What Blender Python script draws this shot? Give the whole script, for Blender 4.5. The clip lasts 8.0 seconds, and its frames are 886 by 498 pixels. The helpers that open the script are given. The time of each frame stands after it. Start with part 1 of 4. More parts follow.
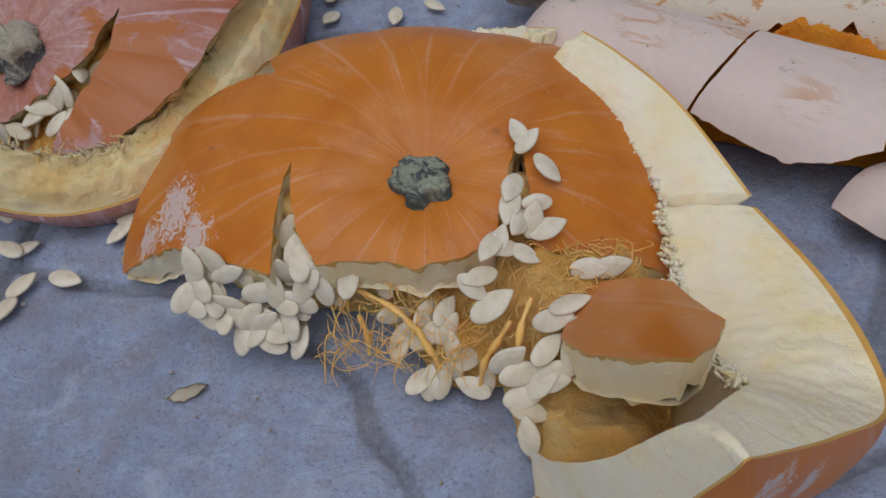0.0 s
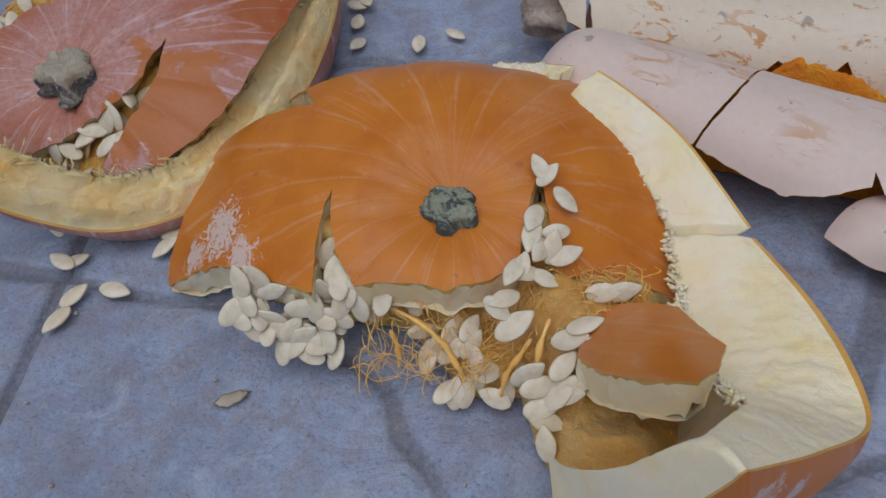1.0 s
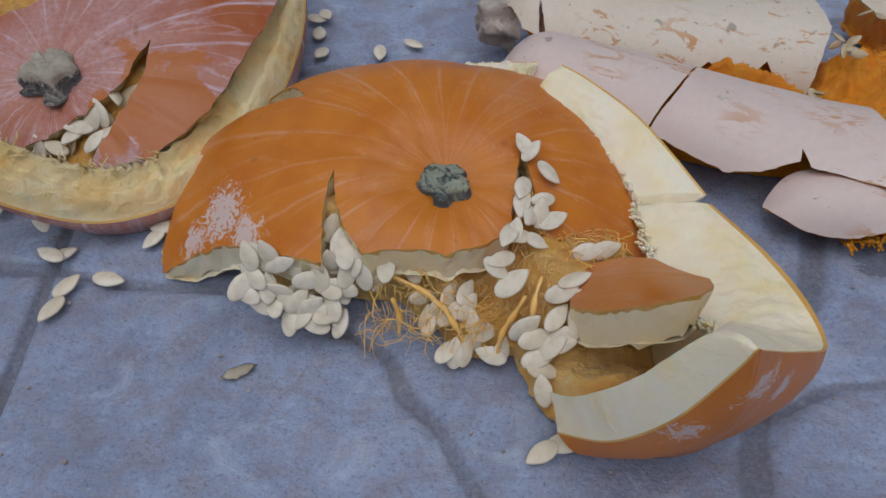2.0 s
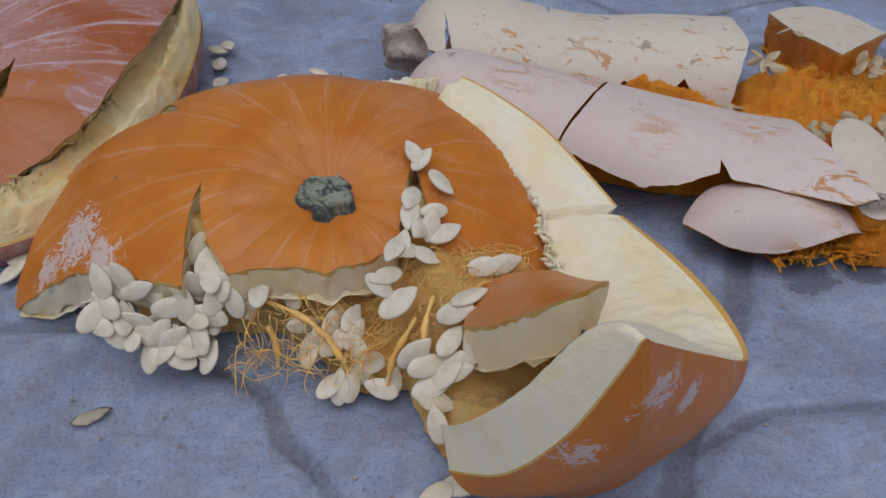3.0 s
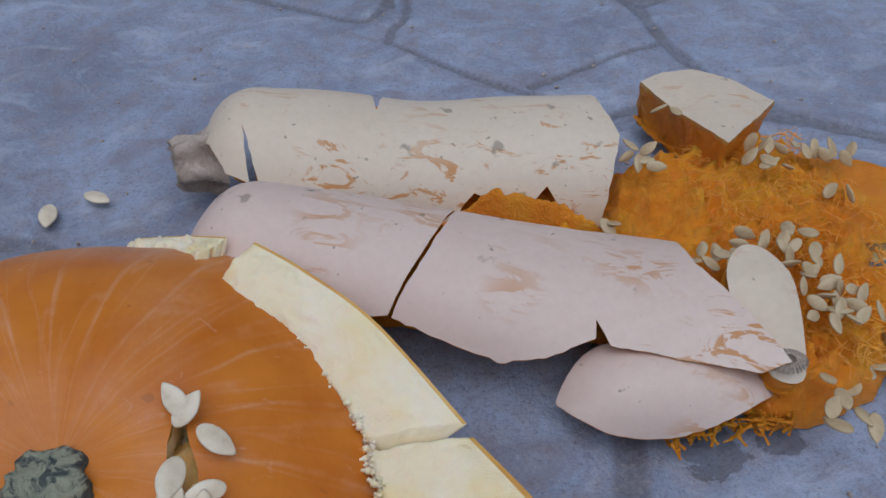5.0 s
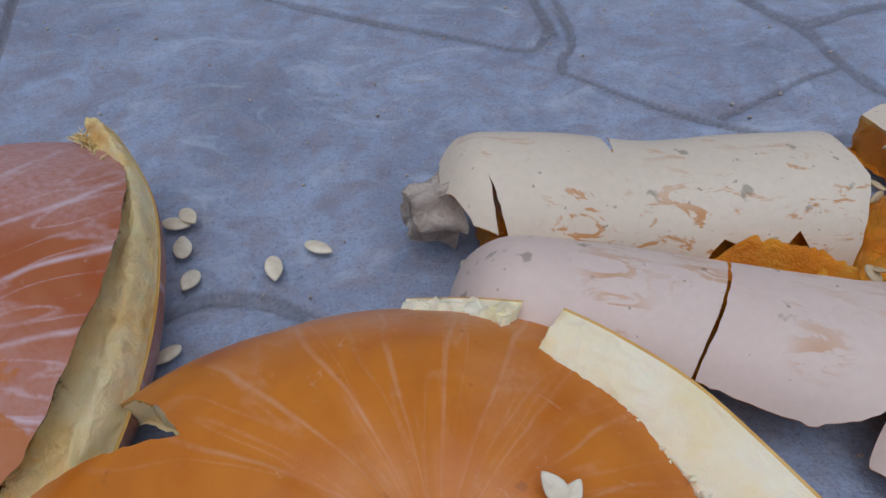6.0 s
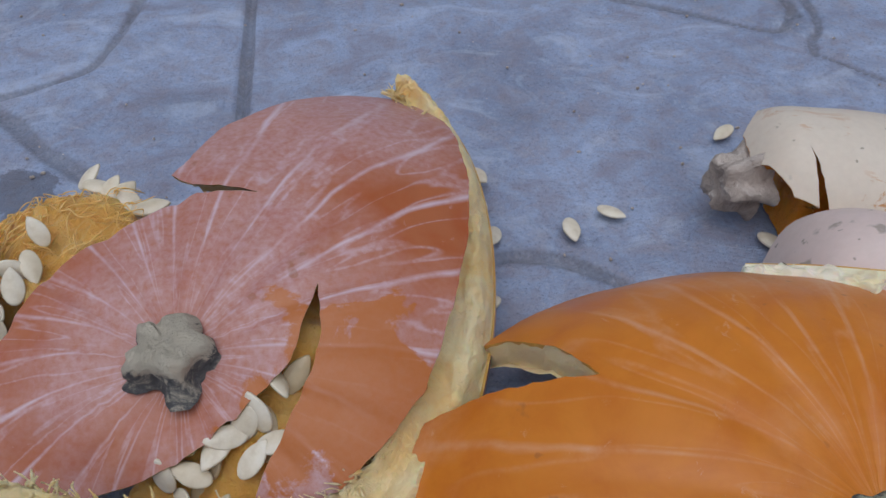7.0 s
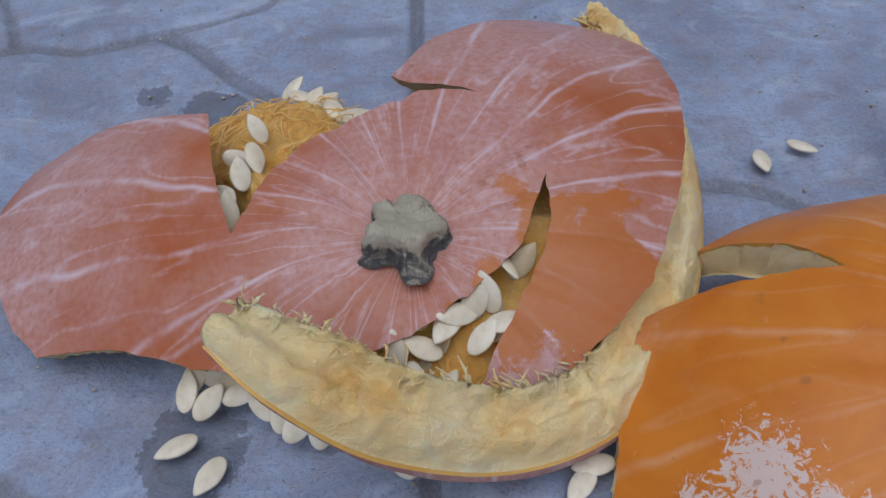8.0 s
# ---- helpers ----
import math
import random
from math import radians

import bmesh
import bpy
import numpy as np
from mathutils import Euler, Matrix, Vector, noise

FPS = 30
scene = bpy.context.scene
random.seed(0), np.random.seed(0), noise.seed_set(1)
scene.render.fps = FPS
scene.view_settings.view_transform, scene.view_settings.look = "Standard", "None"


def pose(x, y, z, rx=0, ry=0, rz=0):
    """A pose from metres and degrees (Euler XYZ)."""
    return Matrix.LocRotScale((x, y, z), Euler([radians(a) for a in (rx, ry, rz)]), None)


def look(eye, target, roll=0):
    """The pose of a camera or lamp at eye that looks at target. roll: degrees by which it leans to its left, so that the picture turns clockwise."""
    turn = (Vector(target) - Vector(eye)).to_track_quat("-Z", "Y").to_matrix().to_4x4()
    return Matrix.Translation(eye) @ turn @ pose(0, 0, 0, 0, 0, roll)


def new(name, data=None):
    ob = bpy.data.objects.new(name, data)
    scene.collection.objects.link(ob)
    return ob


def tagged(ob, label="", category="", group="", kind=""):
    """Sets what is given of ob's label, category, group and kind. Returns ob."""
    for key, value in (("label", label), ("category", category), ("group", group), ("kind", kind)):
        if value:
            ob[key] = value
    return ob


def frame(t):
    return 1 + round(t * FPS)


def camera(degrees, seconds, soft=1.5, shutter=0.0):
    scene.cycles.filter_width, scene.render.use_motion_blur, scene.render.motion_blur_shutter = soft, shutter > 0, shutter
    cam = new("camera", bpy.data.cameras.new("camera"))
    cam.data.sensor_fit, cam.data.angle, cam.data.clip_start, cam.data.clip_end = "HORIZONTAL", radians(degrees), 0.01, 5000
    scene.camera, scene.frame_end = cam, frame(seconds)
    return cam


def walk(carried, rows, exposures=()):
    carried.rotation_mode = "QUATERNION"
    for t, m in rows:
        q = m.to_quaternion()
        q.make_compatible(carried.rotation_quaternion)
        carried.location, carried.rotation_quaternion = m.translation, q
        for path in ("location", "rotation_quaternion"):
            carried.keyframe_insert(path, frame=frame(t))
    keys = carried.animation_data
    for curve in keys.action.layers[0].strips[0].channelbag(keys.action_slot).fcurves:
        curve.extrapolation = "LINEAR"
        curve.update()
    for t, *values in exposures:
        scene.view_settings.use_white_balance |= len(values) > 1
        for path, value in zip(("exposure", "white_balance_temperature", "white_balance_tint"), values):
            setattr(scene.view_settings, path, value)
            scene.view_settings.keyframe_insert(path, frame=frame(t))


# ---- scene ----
cam = camera(57.0, 8.0)
PATH = [
    (0, (0.1167, 0.0518, 0.3871), (0.0036, 0.6166, -0.3044), -8.78),
    (0.5, (0.1149, 0.0516, 0.3961), (-0.0034, 0.6236, -0.2887), -8.07),
    (1, (0.1059, 0.0352, 0.4292), (-0.0054, 0.5988, -0.2637), -7.78),
    (1.2, (0.0987, 0.0264, 0.4470), (0.0009, 0.5840, -0.2527), -7.16),
    (2.3, (0.0415, -0.0374, 0.4179), (0.0676, 0.5970, -0.2322), -0.08),
    (2.5, (0.0519, -0.0364, 0.4001), (0.0834, 0.6118, -0.2360), -0.16),
    (3, (0.0949, -0.0169, 0.3728), (0.1376, 0.6520, -0.2408), 0.04),
    (3.5, (0.1512, 0.0156, 0.3634), (0.2155, 0.6881, -0.2444), 0.34),
    (4, (0.1977, 0.0637, 0.3618), (0.2971, 0.7189, -0.2600), 0.47),
    (4.2, (0.2071, 0.0822, 0.3627), (0.3204, 0.7300, -0.2645), 0.72),
    (5.3, (0.1320, 0.1748, 0.3803), (0.2805, 0.8058, -0.2566), 0.85),
    (5.5, (0.1063, 0.1866, 0.3827), (0.2507, 0.8200, -0.2527), 0.29),
    (6, (0.0266, 0.2182, 0.3883), (0.1628, 0.8506, -0.2500), -0.65),
    (6.5, (-0.0625, 0.2331, 0.3914), (0.0525, 0.8637, -0.2527), -0.93),
    (7, (-0.1335, 0.2251, 0.3878), (-0.0619, 0.8587, -0.2597), -1.32),
    (7.5, (-0.1882, 0.2107, 0.3800), (-0.1605, 0.8441, -0.2712), -1.82),
    (8, (-0.2149, 0.1868, 0.3546), (-0.2201, 0.8316, -0.2857), -3.43),
]
walk(cam, [(t, look(eye, target, roll)) for t, eye, target, roll in PATH],
     exposures=[(0, -0.84, 5850, 10), (2.5, -0.82, 5700, 10), (4.2, -0.83, 5650, 10), (5.5, -0.82, 5600, 10), (6.5, -0.68, 5600, 10), (8, -0.62, 5550, 10)])


# ---- world and light: open shade under a bright overcast sky ----
world = bpy.data.worlds.new("sky")
scene.world = world
world.use_nodes = True
wn = world.node_tree.nodes
sky = wn.new("ShaderNodeTexSky")
sky.sky_type = "NISHITA"
sky.sun_disc = False
sky.sun_elevation, sky.sun_rotation = radians(74), radians(197)
sky.air_density, sky.dust_density, sky.ozone_density = 0.7, 3.0, 0.5
wn["Background"].inputs["Strength"].default_value = 0.135
veil = wn.new("ShaderNodeHueSaturation")  # thin cloud takes most of the blue out
veil.inputs["Saturation"].default_value = 0.35
world.node_tree.links.new(sky.outputs["Color"], veil.inputs["Color"])
world.node_tree.links.new(veil.outputs["Color"], wn["Background"].inputs["Color"])
sun = new("sun", bpy.data.lights.new("sun", "SUN"))
sun.data.energy, sun.data.angle, sun.data.color = 2.0, radians(70), (1.0, 0.96, 0.91)
sun.matrix_world = look((-0.25, -0.4, 3), (0, 0.4, 0))


# ---- plan ----
def lay(p):
    """A place of the plan, in the plan's own slightly skewed survey grid, as a place in the world."""
    x, y, z = p
    return Vector((1.0086 * x + 0.0032 * y - 0.0281 * z - 0.0011, -0.0053 * x + 0.9751 * y - 0.1039 * z + 0.0168, 1.164 * z))


# ---- materials ----
def mat(name, rough=0.5, spec=0.5, sub=0.0, subcol=(1, 0.4, 0.1)):
    m = bpy.data.materials.new(name)
    m.use_nodes = True
    b = m.node_tree.nodes["Principled BSDF"]
    b.inputs["Roughness"].default_value = rough
    b.inputs["Specular IOR Level"].default_value = spec
    if sub:
        b.inputs["Subsurface Weight"].default_value = sub
        b.inputs["Subsurface Radius"].default_value = subcol
        b.inputs["Subsurface Scale"].default_value = 0.006
    return m, m.node_tree.nodes, m.node_tree.links, b


def noise_tex(n, l, vec, scale, detail=6, rough=0.6, dist=0.0):
    t = n.new("ShaderNodeTexNoise")
    t.inputs["Scale"].default_value = scale
    t.inputs["Detail"].default_value = detail
    t.inputs["Roughness"].default_value = rough
    t.inputs["Distortion"].default_value = dist
    l.new(vec, t.inputs["Vector"])
    return t.outputs["Fac"]


def ramp(n, l, fac, stops):
    r = n.new("ShaderNodeValToRGB")
    e = r.color_ramp.elements
    e[0].position, e[0].color = stops[0][0], (*stops[0][1], 1)
    e[1].position, e[1].color = stops[-1][0], (*stops[-1][1], 1)
    for p, c in stops[1:-1]:
        e.new(p).color = (*c, 1)
    l.new(fac, r.inputs["Fac"])
    return r.outputs["Color"]


def grey(a, b, lo=0.0, hi=1.0):
    return [(a, (lo,) * 3), (b, (hi,) * 3)]


def mix(n, l, fac, a, b):
    m = n.new("ShaderNodeMix")
    m.data_type = "RGBA"
    for k, v in ((0, fac), (6, a), (7, b)):
        if isinstance(v, (int, float)):
            m.inputs[k].default_value = v
        elif isinstance(v, tuple):
            m.inputs[k].default_value = (*v, 1)
        else:
            l.new(v, m.inputs[k])
    return m.outputs[2]


def arith(n, l, op, a, b=0.0, clamp=False):
    m = n.new("ShaderNodeMath")
    m.operation, m.use_clamp = op, clamp
    for k, v in enumerate((a, b)):
        if isinstance(v, (int, float)):
            m.inputs[k].default_value = v
        else:
            l.new(v, m.inputs[k])
    return m.outputs[0]


def bump(n, l, b, height, strength, dist):
    k = n.new("ShaderNodeBump")
    k.inputs["Strength"].default_value, k.inputs["Distance"].default_value = strength, dist
    l.new(height, k.inputs["Height"])
    l.new(k.outputs["Normal"], b.inputs["Normal"])


def coords(n):
    return n.new("ShaderNodeTexCoord").outputs["Object"]


def rind(name, deep, mid, bloom, bloom_at, rays, scars, smear=None, veins=0.30):
    """Pumpkin rind whose object origin lies under the stem: rays run out from there."""
    m, n, l, b = mat(name, 0.38, 0.32, 0.06, (1.0, 0.35, 0.08))
    vec = coords(n)
    sep = n.new("ShaderNodeSeparateXYZ")
    l.new(vec, sep.inputs[0])
    x, y = sep.outputs[0], sep.outputs[1]
    ang = arith(n, l, "ARCTAN2", y, x)
    rad = arith(n, l, "SQRT", arith(n, l, "ADD", arith(n, l, "MULTIPLY", x, x), arith(n, l, "MULTIPLY", y, y)))
    comb = n.new("ShaderNodeCombineXYZ")
    l.new(arith(n, l, "MULTIPLY", ang, 1.0), comb.inputs[0])
    l.new(arith(n, l, "MULTIPLY", rad, 1.6), comb.inputs[1])
    streak = noise_tex(n, l, comb.outputs[0], rays, 2, 0.5, 0.08)
    vein = arith(n, l, "ABSOLUTE", arith(n, l, "SUBTRACT", streak, 0.5))
    fine = noise_tex(n, l, vec, 260, 4, 0.6)
    blot = noise_tex(n, l, vec, 26, 6, 0.62, 0.4)
    wide = noise_tex(n, l, vec, 9, 3, 0.5)
    col = ramp(n, l, blot, [(0.32, deep), (0.55, mid), (0.8, tuple(c * 1.12 for c in mid))])
    lines = ramp(n, l, vein, grey(0.003, 0.026, 1.0, 0.0))
    lines = arith(n, l, "MULTIPLY", lines, ramp(n, l, blot, grey(0.36, 0.58, 0.20, 1.0)))
    lines = arith(n, l, "MULTIPLY", lines, ramp(n, l, fine, grey(0.34, 0.56, 0.45, 1.0)))
    col = mix(n, l, arith(n, l, "MULTIPLY", lines, veins * 0.55), col, bloom)
    # one pale seam along each rib
    phase = arith(n, l, "ADD", arith(n, l, "MULTIPLY", ang, 11.0), arith(n, l, "MULTIPLY", wide, 2.2))
    seam = ramp(n, l, arith(n, l, "ABSOLUTE", arith(n, l, "SINE", phase)), grey(0.02, 0.20, 1.0, 0.0))
    seam = arith(n, l, "MULTIPLY", seam, ramp(n, l, blot, grey(0.36, 0.62, 0.10, 1.0)))
    seam = arith(n, l, "MULTIPLY", seam, ramp(n, l, rad, grey(0.025, 0.06, 0.35, 1.0)))
    col = mix(n, l, arith(n, l, "MULTIPLY", seam, min(1.0, veins * 1.1)), col, bloom)
    haze = arith(n, l, "MULTIPLY", ramp(n, l, wide, grey(0.5 - bloom_at, 0.72 - bloom_at)), ramp(n, l, fine, grey(0.3, 0.7, 0.35, 1.0)))
    col = mix(n, l, arith(n, l, "MULTIPLY", haze, 0.5), col, bloom)
    scuff = ramp(n, l, noise_tex(n, l, vec, 75, 8, 0.72, 1.2), grey(0.63, 0.70))
    col = mix(n, l, arith(n, l, "MULTIPLY", scuff, 0.35), col, bloom)
    if smear:
        # wet pulp wiped over the bloom
        d = n.new("ShaderNodeVectorMath")
        d.operation = "DISTANCE"
        l.new(vec, d.inputs[0])
        d.inputs[1].default_value = (smear[0], smear[1] - 0.1 * smear[2], 1.164 * smear[2])
        e = arith(n, l, "ADD", arith(n, l, "DIVIDE", d.outputs["Value"], smear[3]), arith(n, l, "MULTIPLY", blot, 1.2))
        col = mix(n, l, ramp(n, l, e, [(0.95, (0.85,) * 3), (0.99, (0, 0, 0))]), col, (0.42, 0.125, 0.012))
    if scars:
        # dry corky scars with ragged edges
        jag = noise_tex(n, l, vec, 150, 8, 0.75, 1.5)
        total = None
        for sx, sy, sz, sr in scars:
            d = n.new("ShaderNodeVectorMath")
            d.operation = "DISTANCE"
            l.new(vec, d.inputs[0])
            d.inputs[1].default_value = (sx, sy - 0.1 * sz, 1.164 * sz)
            e = arith(n, l, "SUBTRACT", arith(n, l, "DIVIDE", d.outputs["Value"], sr), arith(n, l, "MULTIPLY", arith(n, l, "SUBTRACT", jag, 0.5), 4.5))
            e = arith(n, l, "LESS_THAN", e, 0.75)
            total = e if total is None else arith(n, l, "MAXIMUM", total, e)
        col = mix(n, l, arith(n, l, "MULTIPLY", total, 0.85), col, (0.60, 0.50, 0.46))
    specks = ramp(n, l, noise_tex(n, l, vec, 95, 2, 0.5), grey(0.24, 0.29, 1.0, 0.0))
    col = mix(n, l, arith(n, l, "MULTIPLY", specks, 0.5), col, (0.28, 0.10, 0.03))
    l.new(col, b.inputs["Base Color"])
    l.new(ramp(n, l, blot, grey(0.3, 0.7, 0.3, 0.5)), b.inputs["Roughness"])
    bump(n, l, b, arith(n, l, "ADD", arith(n, l, "MULTIPLY", streak, 0.7), arith(n, l, "MULTIPLY", blot, 0.4)), 0.25, 0.004)
    return m


def soft_flesh(name, pale, mid, dark, scale=55, strength=0.7, rough=0.45, sub=0.25, dist=0.005):
    m, n, l, b = mat(name, rough, 0.5, sub, (1.0, 0.55, 0.2))
    vec = coords(n)
    a = noise_tex(n, l, vec, scale, 8, 0.65, 0.9)
    c = noise_tex(n, l, vec, scale * 0.28, 4, 0.55, 0.5)
    f = noise_tex(n, l, vec, scale * 5, 5, 0.6, 2.0)
    col = ramp(n, l, c, [(0.3, dark), (0.47, mid), (0.66, pale)])
    col = mix(n, l, ramp(n, l, a, grey(0.3, 0.62, 0.75, 0.0)), col, mid)
    l.new(col, b.inputs["Base Color"])
    bump(n, l, b, arith(n, l, "ADD", a, arith(n, l, "MULTIPLY", f, 0.35)), strength, dist)
    return m


RIND_A = rind("orange_rind", (0.49, 0.138, 0.009), (0.56, 0.182, 0.013), (0.64, 0.42, 0.30), -0.02, 4.6,
              [(-0.150, 0.000, 0.052, 0.021), (-0.128, -0.022, 0.052, 0.013), (-0.168, -0.005, 0.030, 0.014)])
RIND_C = rind("outer_rind", (0.53, 0.150, 0.006), (0.60, 0.184, 0.007), (0.62, 0.45, 0.36), -0.2, 3.0,
              [(0.128, -0.177, 0.117, 0.013), (0.105, -0.178, 0.088, 0.014), (0.150, -0.172, 0.100, 0.009)])
RIND_B = rind("bloomed_rind", (0.35, 0.083, 0.020), (0.37, 0.112, 0.038), (0.60, 0.47, 0.51), 0.17, 6.0,
              [(-0.215, -0.010, 0.030, 0.006)], (0.080, -0.030, 0.064, 0.125), 0.8)
FLESH = soft_flesh("pale_flesh", (0.92, 0.83, 0.65), (0.91, 0.79, 0.54), (0.87, 0.70, 0.32), 110, 0.5, dist=0.0035)
FLESH_C = soft_flesh("cream_flesh", (0.97, 0.84, 0.60), (0.96, 0.78, 0.48), (0.93, 0.68, 0.31), 60, 0.5)
FLESH_Y = soft_flesh("yellow_flesh", (0.97, 0.83, 0.52), (0.96, 0.72, 0.34), (0.88, 0.51, 0.13), 90, 0.9, dist=0.005)
EDGE = soft_flesh("rind_edge", (0.72, 0.46, 0.14), (0.66, 0.36, 0.07), (0.55, 0.24, 0.03), 80, 0.3)
PULP_A = soft_flesh("amber_pulp", (0.95, 0.66, 0.27), (0.92, 0.52, 0.13), (0.78, 0.36, 0.05), 75, 1.0, 0.3, 0.3, 0.008)
PULP_O = soft_flesh("orange_pulp", (0.95, 0.46, 0.035), (0.92, 0.32, 0.014), (0.74, 0.20, 0.007), 60, 1.0, 0.26, 0.3, 0.008)

FIBRE = soft_flesh("orange_fibre", (1.0, 0.46, 0.05), (0.95, 0.36, 0.03), (0.86, 0.27, 0.02), 60, 0.3, 0.3, 0.3)
FIBRE_A = soft_flesh("amber_fibre", (0.95, 0.67, 0.29), (0.92, 0.53, 0.15), (0.82, 0.40, 0.07), 60, 0.3, 0.3, 0.3)


def seed_mat(name="seed_coat", shade=1.0, warm=1.0):
    m, n, l, b = mat(name, 0.42, 0.4, 0.1, (1.0, 0.8, 0.5))
    vec = coords(n)
    rnd = n.new("ShaderNodeObjectInfo").outputs["Random"]
    a = noise_tex(n, l, vec, 90, 5, 0.6)
    col = ramp(n, l, a, [(p, (c[0] * shade, c[1] * shade * warm, c[2] * shade * warm ** 3)) for p, c in ((0.3, (0.58, 0.49, 0.35)), (0.5, (0.70, 0.62, 0.48)), (0.75, (0.78, 0.71, 0.58)))])
    col = mix(n, l, ramp(n, l, rnd, grey(0.6, 1.0, 0.0, 0.4)), col, (0.60, 0.49, 0.31))
    l.new(col, b.inputs["Base Color"])
    bump(n, l, b, a, 0.2, 0.001)
    return m


def stem_mat(name, light, mid, dark, cut=None):
    m, n, l, b = mat(name, 0.85, 0.2)
    vec = coords(n)
    a = noise_tex(n, l, vec, 90, 8, 0.7, 0.8)
    c = noise_tex(n, l, vec, 420, 5, 0.7)
    col = ramp(n, l, a, [(0.36, dark), (0.5, mid), (0.62, light)])
    col = mix(n, l, ramp(n, l, c, grey(0.4, 0.7, 0.6, 0.0)), col, mid)
    if cut:
        # weathered face where the stem was cut
        sep = n.new("ShaderNodeSeparateXYZ")
        l.new(vec, sep.inputs[0])
        h = arith(n, l, "ADD", sep.outputs[2], arith(n, l, "MULTIPLY", arith(n, l, "SUBTRACT", a, 0.5), 0.035))
        col = mix(n, l, ramp(n, l, arith(n, l, "MULTIPLY", arith(n, l, "SUBTRACT", h, cut), 200.0), grey(0.0, 0.6, 0.0, 0.9)), col, light)
    l.new(col, b.inputs["Base Color"])
    bump(n, l, b, arith(n, l, "ADD", a, arith(n, l, "MULTIPLY", c, 0.4)), 1.0, 0.006)
    return m


def squash_mat(name, base, warm, stain_amount):
    m, n, l, b = mat(name, 0.5, 0.35, 0.08, (1.0, 0.6, 0.4))
    vec = coords(n)
    w = noise_tex(n, l, vec, 7, 4, 0.55)
    f = noise_tex(n, l, vec, 180, 5, 0.6)
    col = mix(n, l, ramp(n, l, w, grey(0.35, 0.65)), base, warm)
    stretch = n.new("ShaderNodeMapping")
    stretch.vector_type = "TEXTURE"
    stretch.inputs["Scale"].default_value = (2.4, 1.0, 1.0)
    stretch.inputs["Rotation"].default_value = (0, 0, radians(-19))
    l.new(vec, stretch.inputs["Vector"])
    st = noise_tex(n, l, stretch.outputs[0], 62, 8, 0.66, 1.1)
    where = ramp(n, l, noise_tex(n, l, vec, 11, 2, 0.5), grey(0.47, 0.62))
    stain = arith(n, l, "MULTIPLY", ramp(n, l, st, grey(0.60 - stain_amount, 0.64 - stain_amount)), where)
    col = mix(n, l, arith(n, l, "MULTIPLY", stain, 0.85), col, (0.50, 0.21, 0.035))
    sp = ramp(n, l, noise_tex(n, l, vec, 48, 3, 0.55), grey(0.29, 0.34, 1.0, 0.0))
    col = mix(n, l, arith(n, l, "MULTIPLY", sp, 0.6), col, (0.17, 0.15, 0.10))
    dots = ramp(n, l, noise_tex(n, l, vec, 130, 2, 0.5), grey(0.25, 0.29, 1.0, 0.0))
    col = mix(n, l, arith(n, l, "MULTIPLY", dots, 0.6), col, (0.16, 0.14, 0.08))
    col = mix(n, l, arith(n, l, "MULTIPLY", ramp(n, l, f, grey(0.35, 0.7)), 0.12), col, (0.35, 0.26, 0.2))
    l.new(col, b.inputs["Base Color"])
    bump(n, l, b, arith(n, l, "ADD", w, arith(n, l, "MULTIPLY", f, 0.1)), 0.25, 0.004)
    return m


